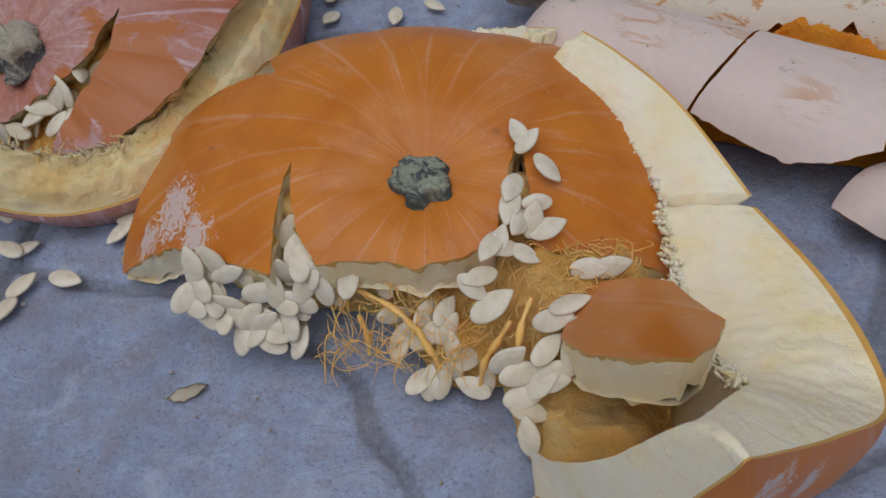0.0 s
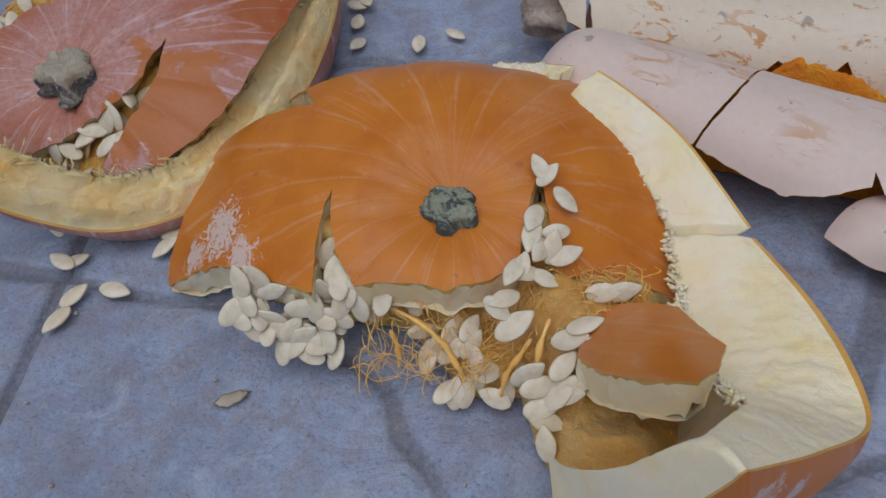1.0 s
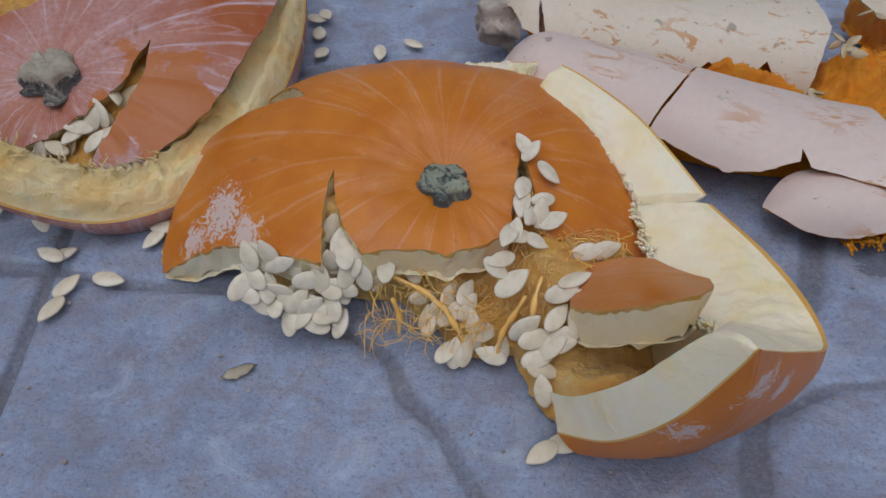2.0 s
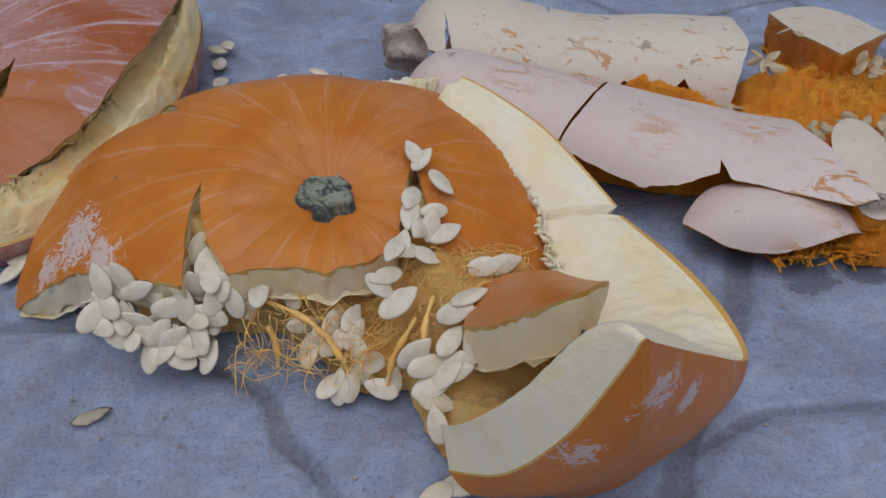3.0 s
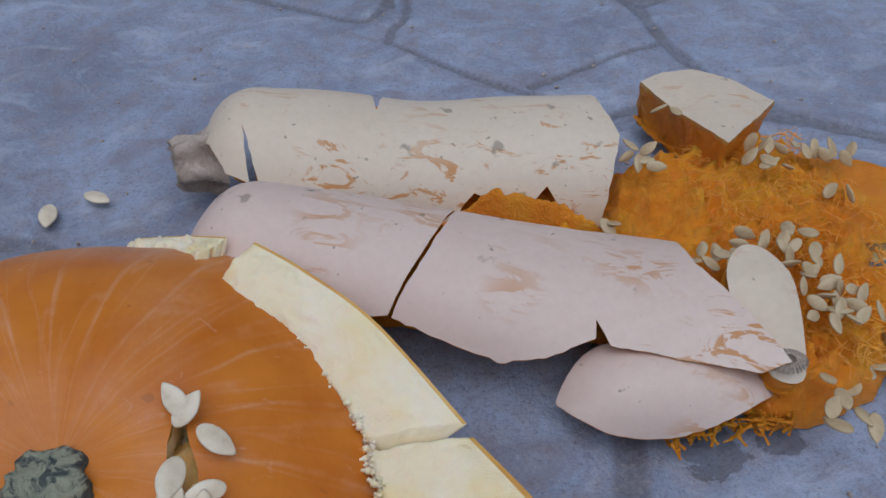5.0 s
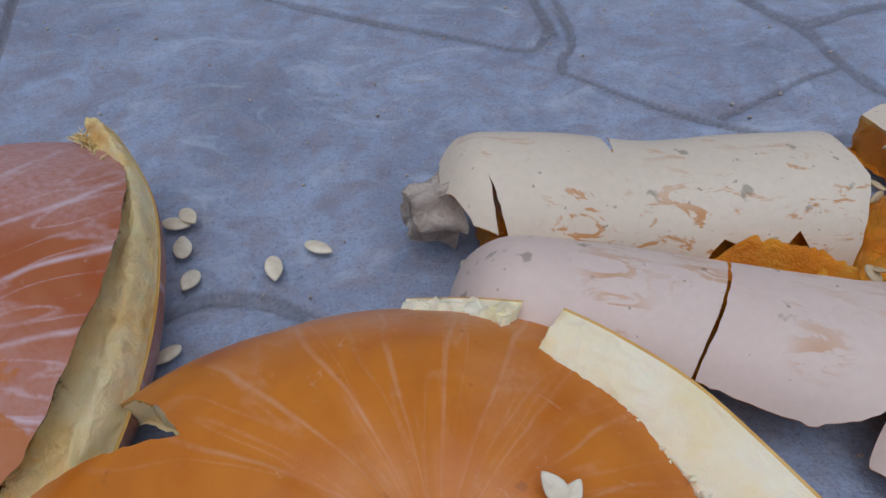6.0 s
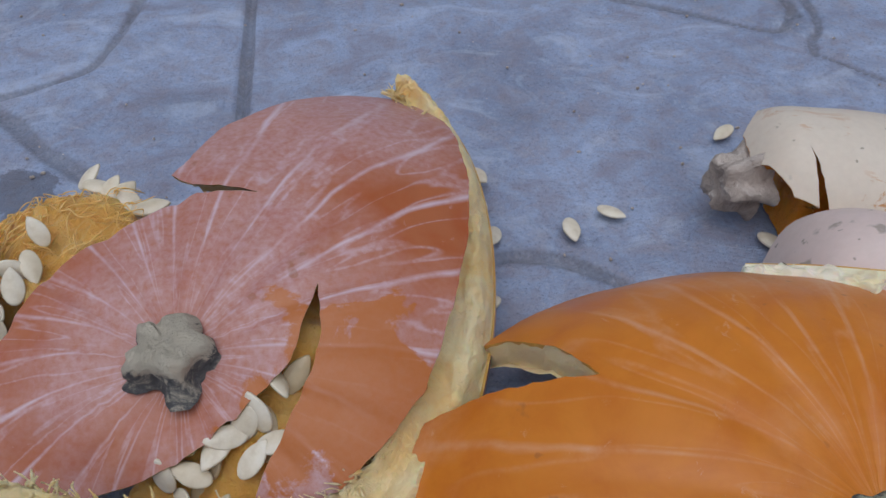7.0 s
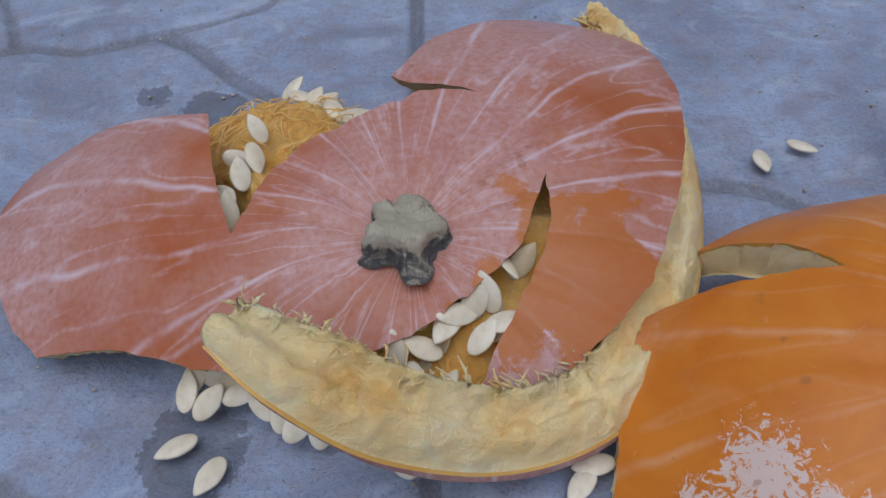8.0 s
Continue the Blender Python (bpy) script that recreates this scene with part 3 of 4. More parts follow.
CAP_A = [(-0.082, 0.486), (-0.06, 0.500), (-0.02, 0.512), (0.03, 0.514), (0.08, 0.505), (0.125, 0.482), (0.16, 0.452), (0.182, 0.42), (0.192, 0.378), (0.192, 0.345), (0.188, 0.316),
         (0.172, 0.319), (0.15, 0.317), (0.128, 0.312), (0.112, 0.310), (0.109, 0.344), (0.103, 0.376), (0.098, 0.345), (0.092, 0.310), (0.075, 0.301), (0.052, 0.294), (0.029, 0.297),
         (0.003, 0.296), (-0.008, 0.313), (-0.013, 0.330), (-0.015, 0.354), (-0.0185, 0.342), (-0.0215, 0.322), (-0.022, 0.294), (-0.047, 0.303), (-0.066, 0.315), (-0.097, 0.325), (-0.143, 0.334),
         (-0.146, 0.352), (-0.140, 0.38), (-0.130, 0.42), (-0.118, 0.441), (-0.088, 0.441), (-0.040, 0.430), (-0.052, 0.454), (-0.072, 0.479)]
base_a = (SA[0], SA[1], 0.0)
pumpkin = thing("smashed_pumpkin", base_a, "smashed orange pumpkin, stem side up, split open on the concrete", "pumpkin", "smashed pumpkins")
shell(pumpkin, base_a, broken_edge(CAP_A, 0.0035, 0.0012, 1.0), dome_a, 0.023, RIND_A, FLESH_C, 0.0045, 0.10, fur=0.0032, labels=("smooth orange rind with pale streaks and a corky scar", "pale broken flesh"))
bm = bmesh.new()
stem_stub(bm, (SA[0], SA[1], 0.060), 0.0165, 0.017, 5, 2.0)
part("stem", bm, STEM, pumpkin, "stubby grey-green cracked stem", base_a)

wall_a = thing("pumpkin_wall_piece", base_a, "broken wall of the orange pumpkin, pale flesh face up", "pumpkin", "smashed pumpkins")
STATIONS = [
    [(0.245, 0.2985, 0.056), (0.182, 0.305, 0.038), (0.208, 0.292, 0.001), (0.18, 0.30, 0.001)],
    [(0.256, 0.255, 0.060), (0.188, 0.255, 0.050), (0.222, 0.242, 0.001), (0.18, 0.25, 0.001)],
    [(0.255, 0.220, 0.064), (0.200, 0.225, 0.072), (0.225, 0.212, 0.001), (0.17, 0.225, 0.001)],
    [(0.215, 0.184, 0.108), (0.187, 0.203, 0.108), (0.205, 0.193, 0.001), (0.165, 0.215, 0.002)],
    [(0.181, 0.160, 0.143), (0.170, 0.180, 0.134), (0.184, 0.188, 0.001), (0.157, 0.21, 0.004)],
    [(0.174, 0.1555, 0.150), (0.164, 0.173, 0.140), (0.180, 0.187, 0.001), (0.155, 0.21, 0.004)],
    [(0.170, 0.1545, 0.139), (0.156, 0.173, 0.132), (0.176, 0.187, 0.001), (0.152, 0.21, 0.004)],
    [(0.154, 0.156, 0.096), (0.139, 0.178, 0.098), (0.160, 0.188, 0.001), (0.140, 0.212, 0.006)],
    [(0.134, 0.169, 0.053), (0.120, 0.193, 0.060), (0.142, 0.195, 0.001), (0.132, 0.215, 0.008)],
    [(0.112, 0.191, 0.024), (0.109, 0.213, 0.033), (0.126, 0.204, 0.001), (0.126, 0.218, 0.008)],
]
FOLD = [(0.224, 0.345, 0.052), (0.179, 0.350, 0.046), (0.190, 0.343, 0.001), (0.17, 0.34, 0.001)]
strip(wall_a, base_a, [FOLD] + STATIONS, 20, RIND_C, FLESH, 0.014, 0.0010, 4.0, calm=0.42, labels=("glossy orange outer rind with small scars", "thick pale cream flesh"))
wall_c = thing("pumpkin_wall_piece", base_a, "long strip of pale pumpkin wall leaning beside the cap", "pumpkin", "smashed pumpkins")
strip(wall_c, base_a, [
    [(0.139, 0.464, 0.078), (0.119, 0.444, 0.070), (0.115, 0.434, 0.002), (0.10, 0.42, 0.002)],
    [(0.160, 0.443, 0.076), (0.133, 0.426, 0.067), (0.130, 0.417, 0.002), (0.11, 0.41, 0.002)],
    [(0.190, 0.409, 0.068), (0.158, 0.400, 0.058), (0.157, 0.392, 0.002), (0.14, 0.385, 0.002)],
    [(0.2225, 0.3515, 0.054), (0.180, 0.355, 0.048), (0.190, 0.349, 0.001), (0.17, 0.345, 0.001)],
], 22, RIND_C, FLESH, 0.010, 0.0009, 5.0, labels=("orange outer rind", "pale cream flesh with soft yellow patches"))
wall_d = thing("pumpkin_wall_piece", base_a, "short stub of pale pumpkin wall behind the cap", "pumpkin", "smashed pumpkins")
strip(wall_d, base_a, [
    [(0.070, 0.518, 0.046), (0.064, 0.502, 0.046), (0.060, 0.500, 0.002), (0.055, 0.495, 0.002)],
    [(0.100, 0.500, 0.058), (0.090, 0.482, 0.056), (0.082, 0.478, 0.002), (0.07, 0.47, 0.002)],
    [(0.124, 0.480, 0.070), (0.106, 0.462, 0.066), (0.100, 0.457, 0.002), (0.085, 0.445, 0.002)],
], 16, RIND_C, FLESH, 0.010, 0.0026, 6.0, labels=("orange outer rind", "pale cream flesh"))


def torn(rows, count, length, seed, radius=0.0013):
    """Wisps of torn flesh along an inner edge."""
    r, bm = random.Random(seed), bmesh.new()
    path = curve(rows, 30, closed=False)
    for _ in range(count):
        p = path[r.randrange(len(path))] + np.array([r.gauss(0, 0.001), r.gauss(0, 0.001), r.uniform(-0.006, -0.003)])
        d = np.array([r.gauss(-0.4, 0.6), r.gauss(0.1, 0.6), r.uniform(-0.1, 0.9)]) * length * r.uniform(0.4, 1.1)
        tube(bm, [p, p + d * 0.5 + np.array([r.gauss(0, 0.001), r.gauss(0, 0.001), 0.001]), p + d], radius * r.uniform(0.5, 1.5), 5)
    return bm



tagged(part("torn_fibre", torn([(0.180, 0.350, 0.046), (0.184, 0.305, 0.042), (0.190, 0.255, 0.054), (0.197, 0.228, 0.072)], 420, 0.0055, 16, 0.0012), FLESH, wall_a, "", base_a), kind="stuff")
tagged(part("torn_fibre", torn([(0.121, 0.444, 0.071), (0.135, 0.426, 0.068), (0.160, 0.400, 0.060), (0.181, 0.356, 0.050)], 160, 0.0030, 17, 0.0012), FLESH, wall_c, "", base_a), kind="stuff")

# wedge of rind that fell into the hollow
chunk = thing("pumpkin_chunk", base_a, "thick chunk of orange pumpkin, rind up, leaning on the wall piece", "pumpkin", "smashed pumpkins")


CHUNK = [(0.135, 0.236, 0.073), (0.151, 0.214, 0.108), (0.167, 0.201, 0.129), (0.177, 0.212, 0.121), (0.188, 0.240, 0.097), (0.176, 0.286, 0.062), (0.134, 0.294, 0.048), (0.124, 0.262, 0.050)]


def chunk_top(x, y):
    """Rind of the chunk, curved smoothly through its corners."""
    mid = math.exp(-(((x - 0.158) / 0.030) ** 2 + ((y - 0.245) / 0.040) ** 2))
    return CHUNK_TILT @ np.array([1.0, x, y, x * x, x * y, y * y]) + 0.003 * mid


CHUNK_TILT = np.linalg.lstsq(np.array([(1.0, x, y, x * x, x * y, y * y) for x, y, z in CHUNK]), np.array([p[2] for p in CHUNK]), rcond=None)[0]
shell(chunk, base_a, broken_edge([p[:2] for p in CHUNK], 0.003, 0.0006, 5.0), chunk_top, 0.034, RIND_A, FLESH_C, 0.004, 0.06, fur=0.0020, seed=6.0)

def pulp_a(x, y):
    return 0.010 + 0.034 * max(0, min(1, (y - 0.255) / 0.05)) + 0.018 * math.exp(-(((x - 0.125) / 0.045) ** 2 + ((y - 0.285) / 0.03) ** 2)) + 0.030 * math.exp(-(((x - 0.150) / 0.028) ** 2 + ((y - 0.212) / 0.026) ** 2)) - 0.022 * math.exp(-(((x - 0.075) / 0.018) ** 2 + ((y - 0.300) / 0.02) ** 2)) + 0.022 * math.exp(-(((x + 0.017) / 0.016) ** 2 + ((y - 0.330) / 0.03) ** 2)) + 0.022 * math.exp(-(((x - 0.104) / 0.014) ** 2 + ((y - 0.345) / 0.03) ** 2))


rng = random.Random(4)
pulp = thing("pumpkin_pulp", (0.08, 0.29, 0.0), "stringy amber pulp spilling from the pumpkin", "pulp")
ring = broken_edge([(-0.075, 0.340), (-0.070, 0.328), (-0.045, 0.318), (-0.005, 0.312), (0.022, 0.308), (0.046, 0.284), (0.056, 0.262), (0.075, 0.260), (0.093, 0.262), (0.098, 0.246), (0.104, 0.226), (0.116, 0.210), (0.135, 0.203), (0.160, 0.200), (0.180, 0.215), (0.182, 0.25), (0.182, 0.30), (0.176, 0.335), (0.10, 0.385), (-0.02, 0.38), (-0.06, 0.36)], 0.004, 0.0025, 7.0)
part("pulp_mass", heap(ring, pulp_a, 0.008, 8.0, 0.0038), PULP_A, pulp, "", (0.08, 0.29, 0.0))
bm = strands(330, (0.00, 0.165, 0.262, 0.320), rng, 0.00032, 0.026, top=pulp_a)
for pts in ([(0.03, 0.295, 0.035), (0.045, 0.283, 0.032), (0.055, 0.272, 0.026), (0.062, 0.263, 0.014), (0.064, 0.256, 0.006)],
            [(0.10, 0.275, 0.045), (0.093, 0.268, 0.036), (0.086, 0.262, 0.026), (0.082, 0.256, 0.010)],
            [(0.018, 0.297, 0.040), (0.035, 0.290, 0.036), (0.050, 0.279, 0.030), (0.060, 0.266, 0.020)],
            [(0.11, 0.285, 0.05), (0.105, 0.272, 0.044), (0.102, 0.258, 0.03), (0.10, 0.247, 0.012)],
            [(0.018, 0.288, 0.03), (0.022, 0.280, 0.022), (0.021, 0.275, 0.01)]):
    tube(bm, pts, 0.0019, 7)
tagged(part("fibre_mat", bm, FIBRE_A, pulp, "", (0.08, 0.29, 0.0)), kind="stuff")


# ---- reddish pumpkin with a pale bloom ----
SB = (-0.232, 0.470)


def dome_b(x, y):
    dx = x + 0.18
    r = math.hypot(dx * 0.62 if dx < 0 else dx, y - 0.57)
    z = 0.088 * (1 - (r / 0.21) ** 2.4)
    ex, ey = x - SB[0], y - SB[1]
    d, a = math.hypot(ex, ey), math.atan2(ey, ex)
    rib = abs(math.cos(a * 8 + 0.3 * math.sin(a * 2))) ** 10
    z -= 0.0024 * rib * min(1, d / 0.03) * min(1, max(0, 1.3 - d / 0.2))
    z -= 0.009 * math.exp(-((d / 0.03) ** 2))
    return max(z, 0.001) + rough((x, y), 18, 0.0016, 5)


CAP_B = [(-0.497, 0.585), (-0.485, 0.62), (-0.44, 0.632), (-0.403, 0.614), (-0.345, 0.585), (-0.337, 0.548), (-0.330, 0.520), (-0.319, 0.486), (-0.308, 0.507), (-0.297, 0.525), (-0.28, 0.540), (-0.257, 0.553),
         (-0.240, 0.562), (-0.222, 0.570), (-0.190, 0.568), (-0.225, 0.578), (-0.238, 0.590), (-0.215, 0.64), (-0.18, 0.675), (-0.14, 0.70), (-0.11, 0.706), (-0.085, 0.68), (-0.077, 0.63), (-0.076, 0.58), (-0.083, 0.535), (-0.095, 0.495), (-0.115, 0.449),
         (-0.137, 0.426), (-0.160, 0.408), (-0.180, 0.402), (-0.201, 0.401), (-0.193, 0.418), (-0.180, 0.437), (-0.166, 0.460), (-0.161, 0.480), (-0.161, 0.502), (-0.176, 0.464), (-0.200, 0.445), (-0.224, 0.431),
         (-0.246, 0.423), (-0.27, 0.420), (-0.31, 0.420), (-0.343, 0.430), (-0.385, 0.446), (-0.432, 0.455), (-0.452, 0.475), (-0.482, 0.53)]
base_b = (SB[0], SB[1], 0.0)
pumpkin_b = thing("smashed_pumpkin", base_b, "smashed reddish-orange pumpkin with pale bloom and star-shaped stem", "pumpkin", "smashed pumpkins")
shell(pumpkin_b, base_b, broken_edge(CAP_B, 0.0035, 0.0010, 11.0), dome_b, 0.014, RIND_B, FLESH_Y, 0.0048, 0.85, fur=0.002, seed=12.0, labels=("reddish rind veined with white bloom", "yellow broken flesh"))
bm = bmesh.new()
stem_stub(bm, (SB[0] + 0.001, SB[1] + 0.006, 0.062), 0.0185, 0.018, 5, 0.6)
part("stem", bm, STEM_B, pumpkin_b, "five-lobed stem with a cut tan top", base_b)

wall_b = thing("pumpkin_wall_piece", base_b, "crescent of yellow pumpkin wall lying cut face up", "pumpkin", "smashed pumpkins")
STATIONS_B = [
    [(-0.305, 0.385, 0.098), (-0.292, 0.404, 0.104), (-0.292, 0.388, 0.086), (-0.284, 0.400, 0.085)],
    [(-0.283, 0.367, 0.084), (-0.262, 0.394, 0.094), (-0.268, 0.376, 0.062), (-0.250, 0.394, 0.062)],
    [(-0.247, 0.358, 0.054), (-0.228, 0.390, 0.072), (-0.236, 0.370, 0.025), (-0.222, 0.390, 0.030)],
    [(-0.198, 0.364, 0.026), (-0.190, 0.394, 0.050), (-0.196, 0.374, 0.001), (-0.190, 0.391, 0.006)],
    [(-0.153, 0.377, 0.022), (-0.160, 0.407, 0.044), (-0.158, 0.384, 0.001), (-0.162, 0.400, 0.004)],
    [(-0.116, 0.405, 0.024), (-0.136, 0.432, 0.044), (-0.123, 0.410, 0.001), (-0.140, 0.425, 0.004)],
    [(-0.090, 0.452, 0.028), (-0.116, 0.466, 0.050), (-0.098, 0.455, 0.001), (-0.118, 0.46, 0.004)],
    [(-0.072, 0.510, 0.034), (-0.100, 0.515, 0.058), (-0.081, 0.512, 0.001), (-0.104, 0.515, 0.004)],
    [(-0.064, 0.575, 0.040), (-0.092, 0.575, 0.064), (-0.074, 0.573, 0.001), (-0.100, 0.57, 0.004)],
    [(-0.068, 0.640, 0.046), (-0.092, 0.632, 0.062), (-0.078, 0.632, 0.001), (-0.098, 0.62, 0.004)],
    [(-0.090, 0.700, 0.054), (-0.104, 0.686, 0.060), (-0.096, 0.690, 0.001), (-0.108, 0.68, 0.004)],
    [(-0.104, 0.714, 0.056), (-0.112, 0.700, 0.059), (-0.106, 0.702, 0.001), (-0.116, 0.69, 0.004)],
]
strip(wall_b, base_b, STATIONS_B, 18, RIND_B, FLESH_Y, 0.004, 0.0017, 14.0, groove=0.0055, labels=("reddish outer rind", "fibrous yellow flesh"))
tagged(part("torn_fibre", torn([q[1] for q in STATIONS_B], 420, 0.011, 9, 0.0006), FLESH_Y, wall_b, "", base_b), kind="stuff")


def pulp_b(x, y):
    return 0.050 - 0.9 * max(0, y - 0.625) - 0.5 * max(0, -0.33 - x)


pulp2 = thing("pumpkin_pulp", (-0.32, 0.58, 0.0), "fibrous orange pulp bulging through a gap in the rind", "pulp")
ring = broken_edge([(-0.420, 0.605), (-0.395, 0.640), (-0.355, 0.662), (-0.315, 0.660), (-0.270, 0.635), (-0.255, 0.600), (-0.260, 0.560), (-0.300, 0.52), (-0.318, 0.495), (-0.340, 0.53), (-0.37, 0.56)], 0.004, 0.002, 15.0)
part("pulp_mass", heap(ring, pulp_b, 0.007, 16.0, 0.004), PULP_A, pulp2, "", (-0.32, 0.58, 0.0))
tagged(part("fibre_mat", strands(90, (-0.37, -0.27, 0.575, 0.640), rng, 0.00035, 0.030, top=pulp_b), FIBRE_A, pulp2, "", (-0.32, 0.58, 0.0)), kind="stuff")


def pulp_c(x, y):
    return max(0.008, min(0.064, dome_b(x, y) - 0.014))


pulp3 = thing("pumpkin_pulp", (-0.19, 0.44, 0.0), "wet yellow pulp inside the split of the reddish pumpkin", "pulp")
ring = broken_edge([(-0.275, 0.425), (-0.235, 0.396), (-0.205, 0.393), (-0.170, 0.398), (-0.135, 0.420), (-0.110, 0.460), (-0.095, 0.520), (-0.095, 0.60), (-0.120, 0.62), (-0.165, 0.56), (-0.20, 0.53), (-0.25, 0.47)], 0.004, 0.002, 17.0)
part("pulp_mass", heap(ring, pulp_c, 0.004, 18.0, 0.0036), PULP_A, pulp3, "", (-0.19, 0.44, 0.0))


# ---- pale squashes ----
def along(x, y, ax, ay, bx, by):
    ux, uy = bx - ax, by - ay
    L = math.hypot(ux, uy)
    ux, uy = ux / L, uy / L
    return ((x - ax) * ux + (y - ay) * uy) / L, -(x - ax) * uy + (y - ay) * ux


def arch(H, w, d):
    return H * math.sqrt(max(0.0, 1 - min(1.0, abs(d) / w) ** 2.1))


def squash_c(x, y):
    s, d = along(x, y, 0.11, 0.612, 0.37, 0.565)
    H = 0.066 - 0.012 * max(0, min(1, s * 1.6)) + 0.003 * math.sin(s * 9)
    H *= math.sqrt(max(0.02, 1 - max(0, (0.12 - s) / 0.18) ** 2))
    return max(0.001, arch(H, 0.066, d - 0.004)) + rough((x, y), 22, 0.0016, 3)


squash = thing("cream_squash", (0.11, 0.61, 0.0), "cracked cream-coloured squash with a woody stem and grey spots", "squash", "broken squashes")
shell(squash, (0.11, 0.61, 0.0), broken_edge([(0.107, 0.604), (0.112, 0.632), (0.135, 0.660), (0.170, 0.672), (0.213, 0.668), (0.2200, 0.661), (0.2195, 0.604), (0.2285, 0.636), (0.26, 0.638), (0.31, 0.634), (0.350, 0.628), (0.368, 0.606), (0.366, 0.58),
      (0.368, 0.55), (0.352, 0.515), (0.337, 0.496), (0.315, 0.528), (0.296, 0.520), (0.270, 0.535), (0.24, 0.520), (0.18, 0.543), (0.1395, 0.556), (0.1345, 0.592), (0.1335, 0.560), (0.120, 0.568)], 0.004, 0.0009, 21.0),
      squash_c, 0.008, SQUASH_Y, PULP_O, 0.005, 1.1, fur=0.0012, seed=22.0, names=("skin", "flesh"), edge=FLESH, labels=("cream skin with dark specks and orange smears", "orange flesh"))
bm = bmesh.new()
stem_stub(bm, (0, 0, 0), 0.0175, 0.031, 5, 1.2)
bmesh.ops.transform(bm, matrix=pose(0.116, 0.606, 0.030, 0, -84, 8), verts=bm.verts)
part("stem", bm, STEM_S, squash, "knobbly tan stem with a pale cut end", (0.11, 0.61, 0.0))


def squash_d(x, y):
    s, d = along(x, y, 0.115, 0.515, 0.36, 0.415)
    H = 0.072 - 0.020 * max(0, min(1, s * 1.2))
    H *= math.sqrt(max(0.02, 1 - max(0, (0.10 - s) / 0.2) ** 2))
    return max(0.001, arch(H, 0.060 + 0.012 * s, d)) + rough((x, y), 22, 0.0014, 6)


squash_2 = thing("pink_squash", (0.2, 0.47, 0.0), "pinkish pale squash cracked across, lying on its side", "squash", "broken squashes")
shell(squash_2, (0.2, 0.47, 0.0), broken_edge(curve([(0.096, 0.481), (0.088, 0.505), (0.094, 0.535), (0.114, 0.556), (0.145, 0.560)], 5, closed=False) + [(0.19, 0.541), (0.23, 0.515), (0.2495, 0.501), (0.236, 0.478), (0.221, 0.457), (0.199, 0.432), (0.165, 0.440), (0.125, 0.462)], 0.004, 0.0005, 23.0),
      squash_d, 0.008, SQUASH_P, PULP_O, 0.005, 1.3, fur=0.001, seed=24.0, names=("skin", "flesh"))
squash_3 = thing("squash_piece", (0.3, 0.43, 0.0), "broken half of the pinkish squash with orange stains", "squash", "broken squashes")
shell(squash_3, (0.3, 0.43, 0.0), broken_edge([(0.2512, 0.5000), (0.285, 0.488), (0.32, 0.476), (0.345, 0.476), (0.370, 0.458), (0.368, 0.43), (0.378, 0.395), (0.390, 0.360), (0.375, 0.359), (0.345, 0.373), (0.307, 0.391), (0.3030, 0.405), (0.3005, 0.396), (0.274, 0.394), (0.250, 0.399),
      (0.232, 0.410), (0.2007, 0.4305), (0.2227, 0.4558), (0.2377, 0.4770)], 0.004, 0.0009, 25.0), squash_d, 0.008, SQUASH_P, PULP_O, 0.005, 1.3, fur=0.001, seed=26.0, names=("skin", "flesh"), edge=FLESH)


def chip_d(x, y):
    s, d = along(x, y, 0.283, 0.382, 0.395, 0.360)
    return max(0.001, arch(0.040 * math.sqrt(max(0.02, 1 - (2.0 * (s - 0.45)) ** 2 * 0.75)), 0.036, d - 0.006)) + rough((x, y), 22, 0.001, 6)


squash_4 = thing("squash_piece", (0.33, 0.37, 0.0), "smooth pinkish squash wedge with a small split", "squash", "broken squashes")
shell(squash_4, (0.33, 0.37, 0.0), broken_edge(curve([(0.278, 0.380), (0.2785, 0.372), (0.286, 0.362), (0.302, 0.352), (0.335, 0.345), (0.365, 0.348), (0.392, 0.361), (0.378, 0.372), (0.345, 0.388), (0.318, 0.400), (0.296, 0.397)], 4), 0.0035, 0.0003, 27.0),
      chip_d, 0.007, SQUASH_P, PULP_O, 0.004, 1.4, fur=0.001, seed=28.0, names=("skin", "flesh"), edge=FLESH)

for place, outline, top, label in (
        ((0.2, 0.47, 0.0), [(0.155, 0.480), (0.155, 0.530), (0.19, 0.532), (0.25, 0.505), (0.32, 0.470), (0.362, 0.455), (0.364, 0.43), (0.362, 0.412), (0.345, 0.417), (0.308, 0.429), (0.275, 0.435), (0.243, 0.449), (0.214, 0.459)], squash_d, "orange pulp and fibres packed inside the pink squash"),
        ((0.2, 0.59, 0.0), [(0.130, 0.575), (0.135, 0.635), (0.17, 0.655), (0.22, 0.650), (0.30, 0.630), (0.355, 0.615), (0.360, 0.58), (0.355, 0.545), (0.335, 0.522), (0.29, 0.535), (0.24, 0.530), (0.18, 0.552)], squash_c, "orange pulp packed inside the cream squash")):
    core = thing("squash_pulp", place, label, "pulp")
    part("pulp_mass", heap(broken_edge(outline, 0.004, 0.002, 51.0), lambda x, y: max(0.004, top(x, y) - 0.0070), 0.0014, 52.0, 0.005), PULP_O, core, "", place)

flap = thing("squash_piece", (0.395, 0.40, 0.0), "rounded flap of squash skin ending in a blossom scar", "squash", "broken squashes")


def flap_top(x, y):
    return 0.056 - 0.40 * max(0, 0.41 - y) - 9 * (x - 0.396) ** 2


